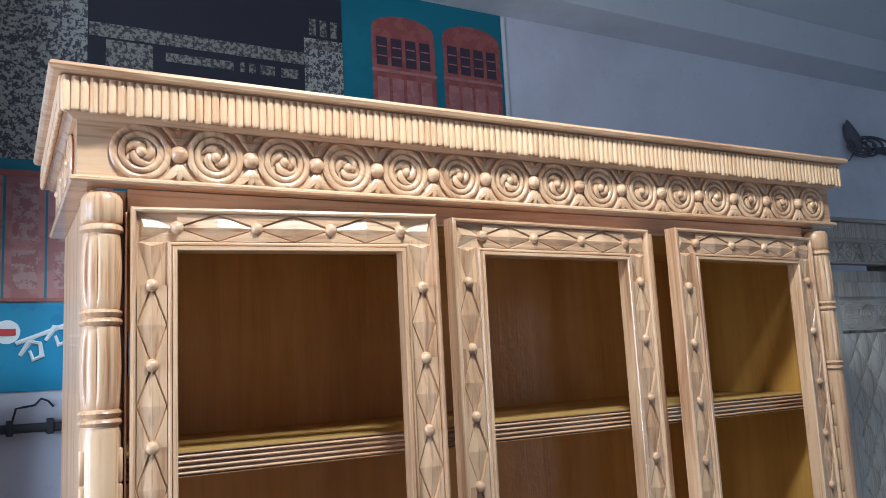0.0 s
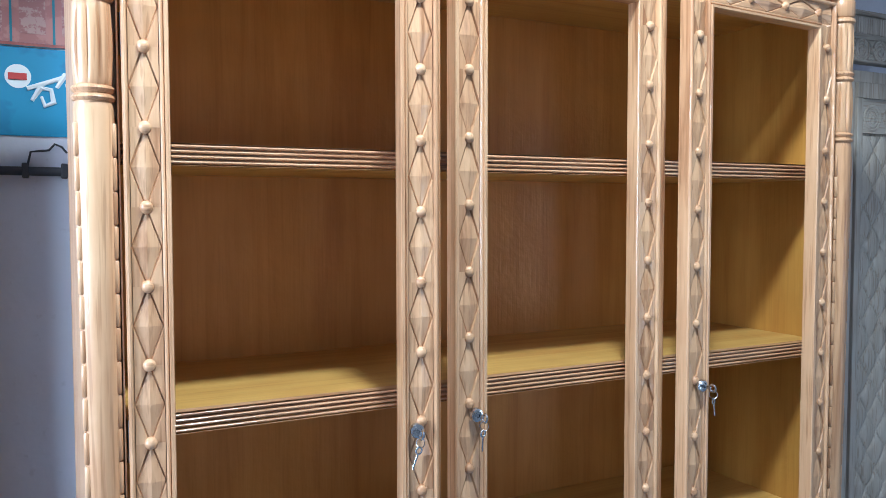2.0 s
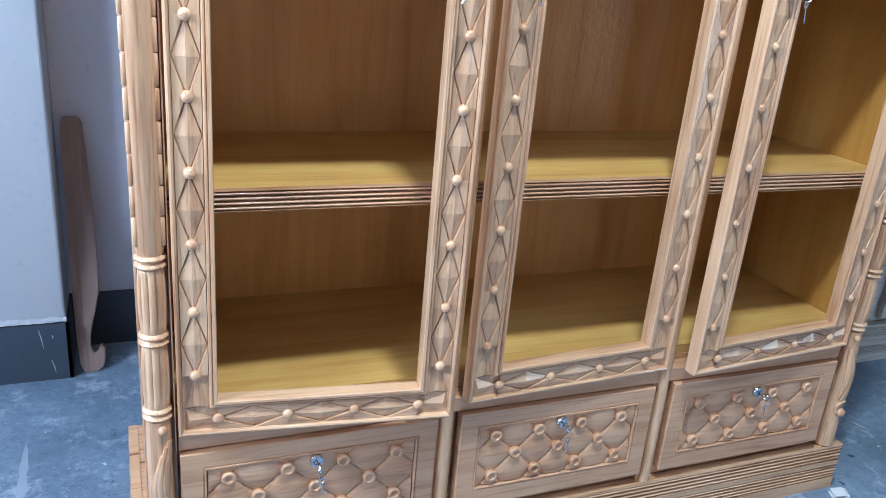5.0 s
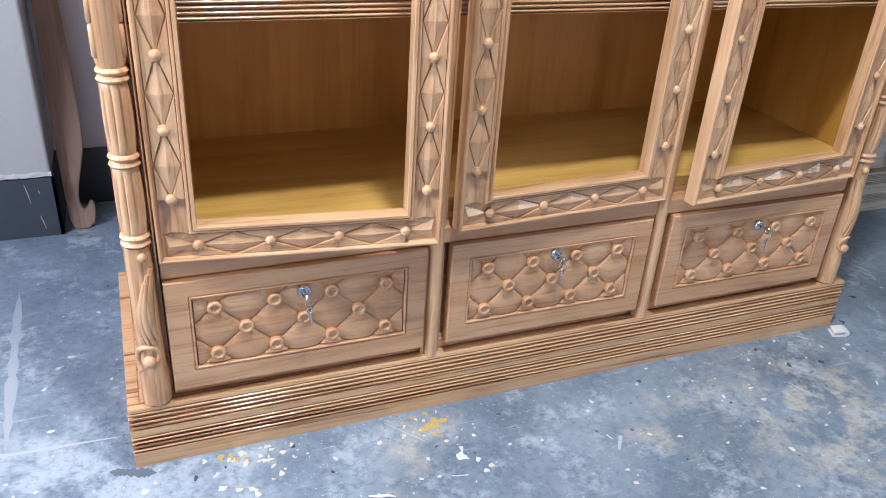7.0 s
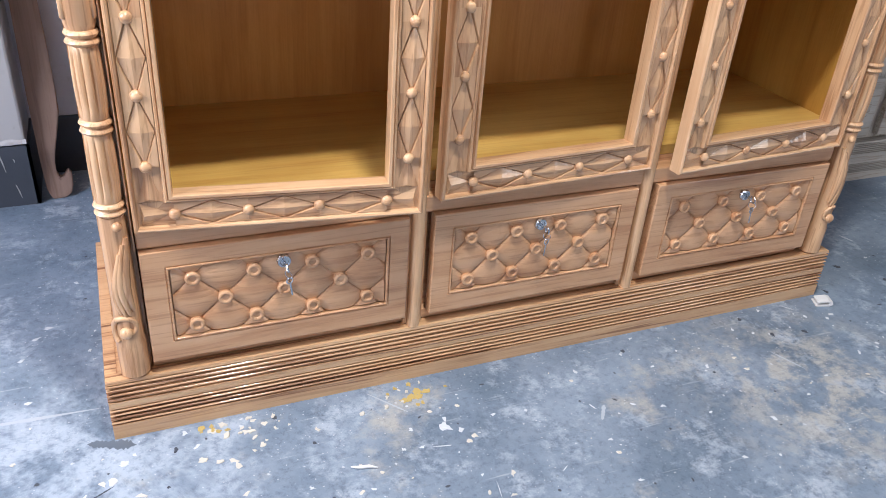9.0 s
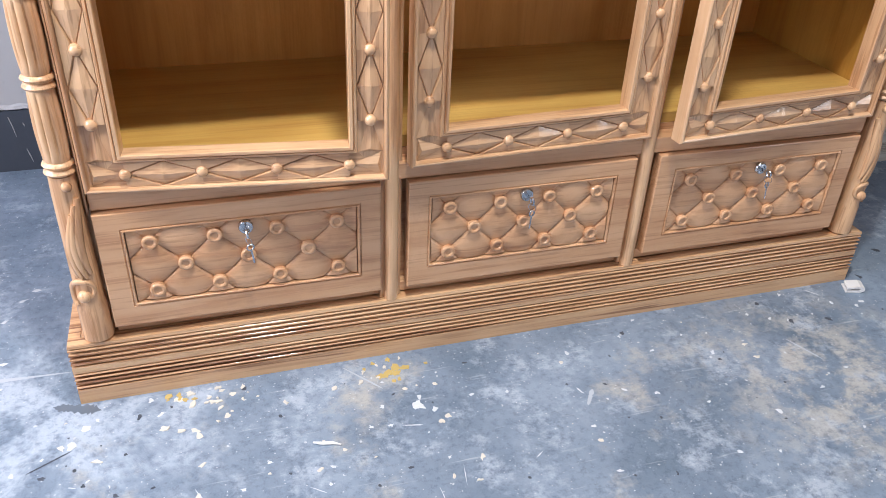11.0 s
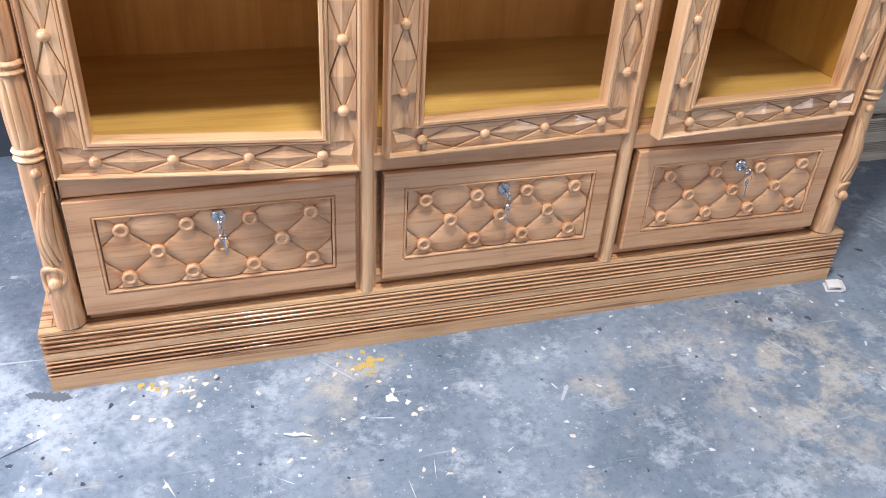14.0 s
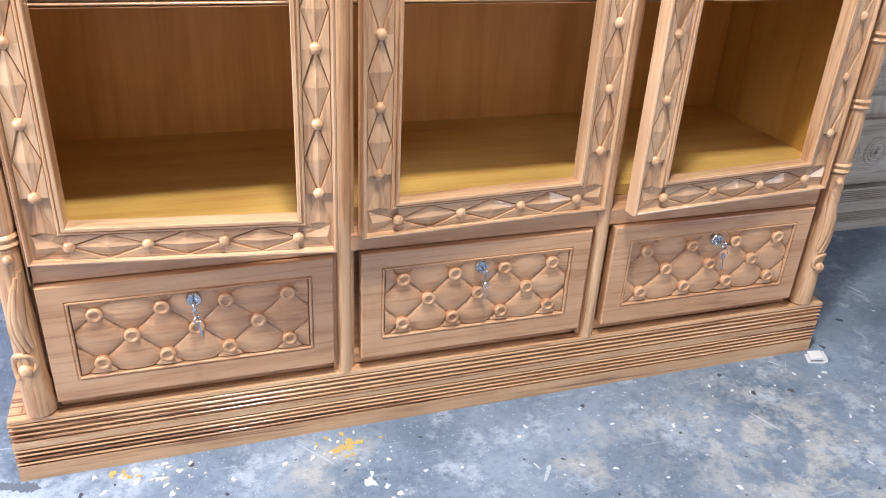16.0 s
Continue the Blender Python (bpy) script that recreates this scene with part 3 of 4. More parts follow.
def reeded_face(z0, z1, groups, base=0.0):
    """Profile (outward, z) of a board with groups of small round reeds between deep narrow grooves."""
    out = [(base - 0.02, z0), (base, z0)]
    for a, b, n in groups:
        out.append((base, a - 0.0008))
        h = (b - a) / n
        for i in range(n):
            c = a + h * (i + 0.5)
            out.append((base - 0.0095, c - h * 0.46))
            for k in range(8):
                w = math.pi * (k + 0.5) / 8
                out.append((base - 0.0040 + 0.0046 * math.sin(w), c - h * 0.30 * math.cos(w)))
            out.append((base - 0.0095, c + h * 0.36))
        out += [(base - 0.0095, b - h * 0.02), (base, b + 0.0008)]
    return out + [(base - 0.001, z1), (base - 0.02, z1)]


def carved_cornice(parent, x0, x1, y_front, y_back, z0, z1, mat_x, mat_z, pitch=0.0114):
    """Crowning board over a band of upright reeds with a scalloped lower edge."""
    path = [(x0 + 0.014, y_back), (x0 + 0.014, y_front + 0.014), (x1 - 0.014, y_front + 0.014), (x1 - 0.014, y_back)]
    bm = bmesh.new()
    sweep(bm, [(-0.06, z1 - 0.014), (0.008, z1 - 0.014), (0.012, z1 - 0.012), (0.0145, z1 - 0.007), (0.012, z1 - 0.002), (0.008, z1), (-0.06, z1)], path)
    add_box(bm, x0 + 0.04, x1 - 0.04, y_front + 0.04, y_back, z1 - 0.013, z1 - 0.001)
    part("crown_board", bm, mat_x, parent)
    bm = bmesh.new()
    sweep(bm, [(-0.05, z0), (-0.0062, z0), (-0.001, z1 - 0.015), (-0.05, z1 - 0.015)], path)
    part("band_ground", bm, mat_x, parent)
    forms = {}

    def reed(k, x, y, turn):
        drop = 0.0045 * (1 - abs(math.sin(math.pi * (k % 4 + 0.5) / 4))) - 0.001
        m = pose(x, y, 0, 0, 0, turn)
        if k % 4 in forms:
            again("reed", forms[k % 4], parent, m)
            return
        t = bmesh.new()
        r = pitch * 0.51
        lathe(t, [(r * 0.45, z0 - drop - 0.0045, 0), (r * 0.85, z0 - drop - 0.0025, 0), (r, z0 - drop + 0.001, 0), (r, z1 - 0.024, 0), (r * 0.7, z1 - 0.0165, 0)], 0, 0, 12)
        bmesh.ops.scale(t, vec=(1, 0.7, 1), verts=t.verts)
        forms[k % 4] = part("reed", t, mat_z, parent, at=m)
    n = int((x1 - x0 - 0.03) / pitch)
    for i in range(n):
        reed(i, x0 + 0.015 + (x1 - x0 - 0.03) * (i + 0.5) / n, y_front + 0.0155, 0)
    m = int((y_back - y_front - 0.03) / pitch)
    for x in (x0 + 0.0155, x1 - 0.0155):
        for i in range(m):
            reed(i, x, y_front + 0.016 + (y_back - y_front - 0.03) * (i + 0.5) / m, 90)


def frieze(parent, x0, x1, y_front, y_back, z0, z1, xs, material, r):
    bm = bmesh.new()
    path = [(x0, y_back), (x0, y_front), (x1, y_front), (x1, y_back)]
    sweep(bm, [(-0.03, z0), (0.004, z0), (0.0065, z0 + 0.003), (0.0065, z0 + 0.006), (0.003, z0 + 0.009), (-0.0026, z0 + 0.010), (-0.0026, z1 - 0.007), (0.003, z1 - 0.006),
               (0.010, z1 - 0.001), (0.018, z1 + 0.004), (0.024, z1 + 0.006), (-0.03, z1 + 0.006)], path)
    part("frieze_board", bm, material, parent)
    zc = (z0 + z1) / 2 + 0.001
    ros = flr = None
    for i, x in enumerate(xs):
        m = pose(x, y_front, zc, 0, random.uniform(0, 90), 0)
        ros = ros or part("rosette", rosette_mesh(r), material, parent, smooth=True, at=m)
        if i:
            again("rosette", ros, parent, m)
        if i < len(xs) - 1:
            xm = (x + xs[i + 1]) / 2
            h = (z1 - z0) * 0.92
            if flr is None:
                flr = part("leaf_spray", spray_mesh(h), material, parent, smooth=True, at=pose(xm, y_front, zc))
                bd = part("bead", bead_mesh(h * 0.15), material, parent, smooth=True, at=pose(xm, y_front - 0.001, zc))
            else:
                again("leaf_spray", flr, parent, pose(xm, y_front, zc))
                again("bead", bd, parent, pose(xm, y_front - 0.001, zc))
            again("leaf_spray", flr, parent, pose(xm, y_front, zc, 0, 180, 0))
    n = 3
    for x, s in ((x0, -1), (x1, 1)):
        for i in range(n):
            y = y_front + 0.09 + i * 0.11
            again("rosette", ros, parent, pose(x, y, zc, 0, 0, 90 * s))
    return ros


def bookcase():
    b = thing("bookcase", "tall carved varnished wooden bookcase with three doors slightly ajar", "bookcase")
    # plinth
    path = [(0.011, 0.485), (0.011, 0.002), (1.616, 0.002), (1.616, 0.485)]
    bm = bmesh.new()
    sweep(bm, reeded_face(0.0, 0.126, ((0.031, 0.066, 4), (0.081, 0.119, 4))), path)
    part("plinth", bm, BOLD_X, b, "reeded plinth board with bold grain")
    part("plinth_top", box(0.026, 1.60, 0.015, 0.485, 0.09, 0.1245), BOLD_X, b)
    # carcass
    for x0, x1 in ((0.043, 0.057), (1.568, 1.588)):
        part("side_panel", box(x0, x1, 0.046, 0.475, 0.1265, 1.957, 0.001), SIDE_Z, b)
    for x0, x1 in ((0.0405, 0.0425), (1.5885, 1.5905)):
        part("side_veneer", box(x0, x1, 0.046, 0.475, 0.1265, 1.9565), WOOD_Z, b)
    part("back_panel", box(0.052, 1.568, 0.457, 0.471, 0.1265, 1.955), INNER_Z, b)
    part("bottom_board", box(0.053, 1.567, 0.048, 0.456, 0.410, 0.430), INNER_X, b)
    part("top_board", box(0.053, 1.567, 0.048, 0.456, 1.935, 1.955), INNER_X, b)
    for x0, x1 in ((0.0440, 0.090), (1.530, 1.587)):
        part("corner_post", box(x0, x1, 0.034, 0.0455, 0.1265, 1.955, 0.001), WOOD_Z, b)
    part("top_rail", box(0.091, 1.529, 0.024, 0.046, 1.922, 1.956, 0.001), PINK_X, b)
    part("middle_rail", box(0.091, 1.529, 0.012, 0.046, 0.366, 0.398, 0.003), PINK_X, b)
    part("bottom_rail", box(0.091, 1.529, 0.026, 0.046, 0.1265, 0.148, 0.002), PINK_X, b)
    part("drawer_backing", box(0.091, 1.529, 0.047, 0.055, 0.1265, 0.409), PINK_X, b)
    for x in (0.561, 1.043):
        bm = bmesh.new()
        add_box(bm, x - 0.019, x + 0.019, 0.016, 0.0465, 0.1265, 1.921, 0.002)
        t = bmesh.new()
        lathe(t, [(0.0125, 0.1265, 0), (0.0125, 1.92, 0)], x, 0.013, 20)
        merge(bm, t)
        part("divider_post", bm, WOOD_Z, b)
    # shelves, each with a reeded front edge
    for z in (1.568, 1.174, 0.777):
        bm = bmesh.new()
        sweep(bm, [(-0.404, z - 0.014)] + reeded_face(z - 0.016, z + 0.016, ((z - 0.015, z + 0.015, 4),))[1:-1] + [(-0.404, z + 0.015)], [(0.0525, 0.052), (1.5675, 0.052)])
        s = part("shelf", bm, INNER_X, b)
        bm = bmesh.new()
        sweep(bm, reeded_face(z - 0.0165, z + 0.0162, ((z - 0.0155, z + 0.0155, 4),), 0.003), [(0.0525, 0.052), (1.5675, 0.052)])
        part("edge_strip", bm, WOOD_X, s, "reeded pale front edge")
    turned_column(b, 0.0575, 0.022, WOOD_Z, -1)
    part("edge_strip", box(0.0866, 0.0886, 0.010, 0.036, 0.366, 1.92), WOOD_Z, b)
    turned_column(b, 1.571, 0.022, WOOD_Z, 1)
    zb = [0.517 + 0.10885 * i - 0.405 for i in range(13)]
    W, H, M = 0.452, 1.523, 0.061
    door(b, W, H, M, pose(0.0915, 0.0, 0.403, 0, 0, -6.6), zb, (W - 0.039, 0.743, 8), True, (-0.004, -0.011))
    for x1, ang, shifts in ((1.036, 3.0, (-0.002, 0.003)), (1.524, 4.4, (-0.010, 0.006))):
        door(b, W, H, M, pose(x1, 0.0, 0.405, 0, 0, ang) @ pose(-W, 0, 0), zb, (0.036, 0.745, -10), False, shifts)
    for x0, x1 in ((0.092, 0.541), (0.589, 1.020), (1.068, 1.518)):
        drawer(b, x0, x1, 0.152, 0.364, 0.001, PINK_X)
    frieze(b, 0.021, 1.612, 0.001, 0.475, 1.957, 2.050, [0.105 + 0.1029 * i for i in range(15)], WOOD_X, 0.041)
    carved_cornice(b, -0.014, 1.634, -0.042, 0.485, 2.050, 2.110, WOOD_X, REED_Z)
    return b


bookcase()


# ---- the neighbouring wardrobe ----
def wardrobe():
    b = thing("wardrobe", "carved bare-wood wardrobe with quilted doors standing by the wall", "wardrobe", pose(1.80, 0.50, 0))
    path = [(0.0, 0.5), (0.0, 0.0), (1.5, 0.0), (1.5, 0.5)]
    bm = bmesh.new()
    sweep(bm, reeded_face(0.0, 0.135, ((0.03, 0.06, 5), (0.095, 0.128, 5))), path)
    add_box(bm, 0.02, 1.48, 0.01, 0.5, 0.1, 0.133)
    part("plinth", bm, RAW_X, b)
    part("body", box(0.02, 1.48, 0.03, 0.5, 0.135, 1.93), RAW_Z, b)
    frieze(b, 0.012, 1.488, 0.006, 0.49, 1.95, 2.03, [0.08 + 0.0893 * i for i in range(16)], RAW_X, 0.036)
    carved_cornice(b, -0.02, 1.52, -0.035, 0.49, 2.036, 2.10, RAW_X, RAW_Z)
    first = None
    for i in range(3):
        x0 = 0.03 + i * 0.485
        d = new("door")
        d.parent, d.matrix_basis = b, pose(x0, 0.008, 0.36)
        for a in ((0, 0.47, 0, 0.022, 0, 0.05), (0, 0.47, 0, 0.022, 1.48, 1.53), (0, 0.028, 0.0004, 0.022, 0.05, 1.48), (0.442, 0.47, 0.0004, 0.022, 0.05, 1.48)):
            part("frame_bar", box(*a, 0.002), RAW_Z, d)
        part("quilted_panel", tuft_panel(0.41, 1.20, 0.046, 0.062, 0.014), RAW_Z, d, smooth=True, at=pose(0.235, 0.016, 0.76))
        for z in (0.10, 1.42):
            part("carved_band", box(0.03, 0.44, 0.010, 0.021, z - 0.05, z + 0.06, 0.001), RAW_X, d)
            for k in range(4):
                m = pose(0.087 + k * 0.098, 0.010, z)
                if first is None:
                    first = part("rosette", rosette_mesh(0.044), RAW_X, d, smooth=True, at=m)
                else:
                    again("rosette", first, d, m)
        dr = new("drawer")
        dr.parent, dr.matrix_basis = b, pose(x0 + 0.22, 0.008, 0.245)
        part("front", box(-0.22, 0.22, 0, 0.022, -0.095, 0.095, 0.003), RAW_X, dr)
        for k in range(4):
            again("rosette", first, dr, pose(-0.15 + k * 0.1, 0.0, 0))
    return b


wardrobe()


# ---- along the wall ----
def flat_mat(name, colour, rough=0.55):
    return mat(name, colour, rough)[0]


def speckle(name, a, b, scale):
    m, nt, p = mat(name, a, 0.55)
    v, _ = coords(nt, (1, 1, 1), False)
    n = node(nt, "ShaderNodeTexNoise", Scale=scale, Detail=4.0, Roughness=0.7)
    nt.links.new(v, n.inputs["Vector"])
    nt.links.new(ramp(nt, n.outputs[0], [(0.47, a), (0.53, b)]), p.inputs["Base Color"])
    return m


TEAL = speckle("printed_teal", (0.012, 0.145, 0.205), (0.016, 0.165, 0.23), 3)
BLUE = speckle("printed_blue", (0.012, 0.17, 0.33), (0.02, 0.22, 0.40), 5)
NIGHT = flat_mat("printed_black", (0.018, 0.018, 0.028))
GOLD = speckle("printed_gold_script", (0.05, 0.048, 0.05), (0.24, 0.225, 0.19), 90)
CROWD = speckle("printed_speckle", (0.05, 0.05, 0.06), (0.36, 0.35, 0.31), 95)
REDWOOD = speckle("printed_red_wood", (0.27, 0.070, 0.062), (0.33, 0.10, 0.085), 20)
REDPALE = speckle("printed_pale_red", (0.33, 0.13, 0.125), (0.40, 0.18, 0.165), 14)
ROSE = speckle("printed_faded_rose", (0.40, 0.24, 0.22), (0.30, 0.12, 0.12), 42)
PANE = flat_mat("printed_pane", (0.05, 0.03, 0.05))
WHITE = flat_mat("printed_white", (0.72, 0.74, 0.76))
LOGO_RED = flat_mat("printed_red", (0.45, 0.03, 0.03))


def sheet(name, parent, x0, x1, z0, z1, layer, material):
    y = Y1 - 0.004 - 0.0015 * layer
    return part(name, box(x0, x1, y - 0.0013, y, z0, z1), material, parent)


def printed_wardrobe(parent, x0, x1, z0, z1, arch=True):
    """A red wardrobe printed on the banner: body, arched crest, panes, lower doors."""
    y = Y1 - 0.004 - 0.0015 * 1
    w, h = x1 - x0, z1 - z0
    bm = bmesh.new()
    out = [(x0, z0), (x1, z0), (x1, z1 - 0.16 * h)]
    for i in range(9):
        a = math.pi * i / 8
        out.append((x0 + w / 2 + w * 0.50 * math.cos(a), z1 - 0.12 * h + 0.12 * h * math.sin(a)))
    out.append((x0, z1 - 0.16 * h))
    f = bm.faces.new([bm.verts.new((x, y, z)) for x, z in out])
    g = bmesh.ops.extrude_face_region(bm, geom=[f])
    bmesh.ops.translate(bm, verts=[v for v in g["geom"] if isinstance(v, bmesh.types.BMVert)], vec=(0, -0.0013, 0))
    part("printed_wardrobe", bm, REDWOOD, parent)
    for i in range(4):
        a = x0 + w * (0.065 + 0.228 * i)
        sheet("pane", parent, a, a + w * 0.165, z0 + h * 0.565, z0 + h * 0.80, 2, PANE)
        for k in (0.635, 0.715):
            sheet("shelf_line", parent, a + 0.003, a + w * 0.165 - 0.003, z0 + h * k, z0 + h * (k + 0.010), 3, REDPALE)
        sheet("panel", parent, a, a + w * 0.175, z0 + h * 0.06, z0 + h * 0.46, 2, REDPALE)
    sheet("rail", parent, x0 - 0.004, x1 + 0.004, z0 + h * 0.505, z0 + h * 0.53, 3, REDPALE)


def banner():
    b = thing("banner", "teal printed wall banner with dark picture and red wardrobes", "banner")
    sheet("cloth", b, -0.55, 1.51, 1.902, 2.938, 0, TEAL)
    sheet("edge", b, 1.512, 1.528, 1.902, 2.934, 0, WHITE)
    sheet("speckled_field", b, -0.55, 0.131, 2.275, 2.9, 1, CROWD)
    sheet("dark_block", b, 0.131, 0.757, 2.275, 2.9, 1, NIGHT)
    sheet("speckled_field", b, 0.757, 0.886, 2.275, 2.735, 1, CROWD)
    sheet("dark_block", b, 0.757, 0.886, 2.735, 2.9, 1, NIGHT)
    for i in range(3):
        sheet("arch", b, 0.775 + 0.036 * i, 0.797 + 0.036 * i, 2.745, 2.80, 2, GOLD)
    sheet("gold_band", b, 0.134, 0.755, 2.642, 2.682, 2, GOLD)
    sheet("gold_band", b, 0.338, 0.533, 2.594, 2.620, 2, GOLD)
    for x0, x1 in ((0.553, 0.566), (0.58, 0.60), (0.615, 0.66), (0.68, 0.735)):
        sheet("gold_patch", b, x0, x1, 2.592, 2.622, 2, GOLD)
    sheet("curtain", b, 0.178, 0.303, 2.46, 2.635, 2, GOLD)
    sheet("lace", b, 0.762, 0.884, 2.70, 2.722, 2, GOLD)
    printed_wardrobe(b, 0.992, 1.228, 2.45, 2.862)
    printed_wardrobe(b, 1.262, 1.497, 2.45, 2.872)
    # the large wardrobe on the lower part
    for x0, x1 in ((-0.30, -0.062), (-0.056, 0.036), (0.042, 0.20)):
        sheet("printed_door", b, x0, x1, 1.912, 2.228, 1, REDPALE)
        sheet("panel", b, x0 + 0.016, x1 - 0.016, 1.935, 2.035, 2, ROSE)
        sheet("panel", b, x0 + 0.016, x1 - 0.016, 2.06, 2.21, 2, ROSE)
    sheet("printed_crest", b, -0.31, 0.21, 2.2285, 2.246, 1, REDWOOD)
    sheet("printed_plinth", b, -0.31, 0.21, 1.904, 1.9115, 1, REDWOOD)
    return b


banner()


def sign():
    b = thing("sign_board", "blue printed sign with a round white mark and bars of writing", "sign", pose(0.004, 0, 0.031))
    sheet("board", b, -0.55, 0.50, 1.645, 1.868, 0, BLUE)
    bm = bmesh.new()
    t = bmesh.new()
    lathe(t, [(0.030, 0, 0), (0.030, 0.0013, 0)], seg=28)
    merge(bm, t, pose(-0.050, Y1 - 0.0055, 1.795, 90, 0, 0))
    part("round_mark", bm, WHITE, b)
    sheet("bar", b, -0.072, -0.030, 1.786, 1.803, 3, LOGO_RED)
    bm = bmesh.new()
    y = Y1 - 0.0062
    for i in range(4):
        x = -0.020 + 0.058 * i
        z = 1.735 + 0.036 * i
        tube(bm, [(x, y, z), (x + 0.02, y, z + 0.034), (x + 0.045, y, z + 0.030), (x + 0.05, y, z - 0.002), (x + 0.03, y, z - 0.012), (x + 0.022, y, z + 0.012)], [0.005, 0.0085, 0.006, 0.008, 0.007, 0.004], 6)
    tube(bm, [(-0.03, y, 1.765), (0.20, y, 1.905 - 0.05)], [0.006, 0.006], 6)
    part("writing_strokes", bm, WHITE, b)
    return b


sign()


def conduit():
    b = thing("conduit_pipe", "black plastic conduit pipe clipped along the wall", "pipe", pose(0, 0, 0.035))
    bm = bmesh.new()
    tube(bm, [(-0.164, 1.132, 1.552), (0.4, 1.132, 1.549), (1.2, 1.132, 1.546)], 0.0115, 12)
    part("pipe", bm, BLACK_PVC, b, smooth=True)
    for x in (-0.035, 0.055, 0.5):
        bm = box(x - 0.008, x + 0.008, 1.117, 1.15, 1.534, 1.572, 0.003)
        part("clip", bm, BLACK_PVC, b)
    bm = bmesh.new()
    tube(bm, [(-0.03, 1.135, 1.565), (-0.022, 1.13, 1.60), (-0.004, 1.135, 1.603), (0.02, 1.14, 1.606), (0.034, 1.136, 1.622), (0.05, 1.135, 1.615), (0.062, 1.14, 1.60)], 0.0028, 6)
    part("wire", bm, BLACK_PVC, b, smooth=True)
    return b


conduit()


def cable_bundle():
    b = thing("cable_bundle", "tangled black cable bundle hung on a nail in the wall", "cable")
    bm = bmesh.new()
    rnd = random.Random(4)
    for k in range(6):
        cx, cz = 3.58 + rnd.uniform(-0.05, 0.06), 2.625 + rnd.uniform(-0.02, 0.02)
        a0 = rnd.uniform(0, 6)
        pts = [(cx + (0.06 + 0.015 * k) * math.cos(a0 + i * 0.45), 1.128 - 0.003 * k, cz + 0.035 * math.sin(a0 + i * 0.45)) for i in range(14)]
        loop = bmesh.new()
        tube(loop, pts, 0.006, 6)
        part("loop", loop, DUSTY_PVC, b, smooth=True)
    tube(bm, [(3.52, 1.135, 2.61), (3.46, 1.135, 2.55), (3.40, 1.137, 2.535), (3.33, 1.14, 2.52)], 0.004, 6)
    tube(bm, [(3.64, 1.135, 2.615), (3.75, 1.135, 2.62), (3.95, 1.137, 2.60)], [0.012, 0.02, 0.014], 6)
    part("tail", bm, DUSTY_PVC, b, smooth=True)
    bm = bmesh.new()
    tube(bm, [(3.53, 1.13, 2.60), (3.49, 1.128, 2.66), (3.47, 1.13, 2.715), (3.475, 1.132, 2.75)], [0.02, 0.035, 0.022, 0.003], 8)
    part("plug", bm, DUSTY_PVC, b, smooth=True)
    return b


cable_bundle()


def leaning_leg():
    """An unfinished curved furniture leg, leaning against the pier and the wall."""
    lean = math.degrees(math.atan2(0.125, 0.68))
    out = [(0.018, 0.0), (0.05, 0.0), (0.066, 0.012), (0.073, 0.035), (0.074, 0.068), (0.066, 0.078), (0.056, 0.062), (0.045, 0.056), (0.038, 0.075), (0.038, 0.105), (0.046, 0.145), (0.056, 0.185),
           (0.068, 0.24), (0.069, 0.32), (0.066, 0.44), (0.061, 0.58), (0.053, 0.715), (0.046, 0.73), (0.006, 0.73), (0.0, 0.70), (0.0, 0.3), (0.004, 0.1), (0.008, 0.03)]
    bm = bmesh.new()
    f = bm.faces.new([bm.verts.new((x, 0.0, z)) for x, z in out])
    g = bmesh.ops.extrude_face_region(bm, geom=[f])
    bmesh.ops.translate(bm, verts=[v for v in g["geom"] if isinstance(v, bmesh.types.BMVert)], vec=(0, 0.035, 0))
    bmesh.ops.bevel(bm, geom=[e for e in bm.edges if e.is_manifold and e.calc_face_angle(0) > 0.8], offset=0.003, segments=2, affect='EDGES')
    return tagged(part("furniture_leg", bm, STICK, at=pose(-0.113, 0.972, 0.001, -lean, 0, 0) @ pose(0, 0, 0, 0, 0, 4) @ Matrix.Diagonal((1, 1, 0.95, 1))), "weathered unfinished curved wooden leg leaning on the wall", "furniture leg")


leaning_leg()


# ---- on the floor ----
PAPER = plaster("crumpled_paper", (0.74, 0.73, 0.72))
CREAM = plaster("cream_paint_flake", (0.62, 0.58, 0.50))
OCHRE = plaster("ochre_spill", (0.50, 0.36, 0.12))
PALE = plaster("whitish_paint_mark", (0.58, 0.61, 0.64))


def blob(bm, x, y, r, rnd, lift, stretch=1.0, turn=0.0):
    n = 9
    lift *= rnd.uniform(0.5, 1.5)
    ca, sa = math.cos(turn), math.sin(turn)
    top, low = [], []
    for i in range(n):
        a = 2 * math.pi * i / n
        k = r * rnd.uniform(0.4, 1.2)
        u, v = k * stretch * math.cos(a), k * math.sin(a)
        px, py = x + u * ca - v * sa, y + u * sa + v * ca
        top.append(bm.verts.new((px, py, lift)))
        low.append(bm.verts.new((x + (px - x) * 1.12, y + (py - y) * 1.12, 0.0)))
    bm.faces.new(top)
    for i in range(n):
        bm.faces.new((low[i], low[(i + 1) % n], top[(i + 1) % n], top[i]))


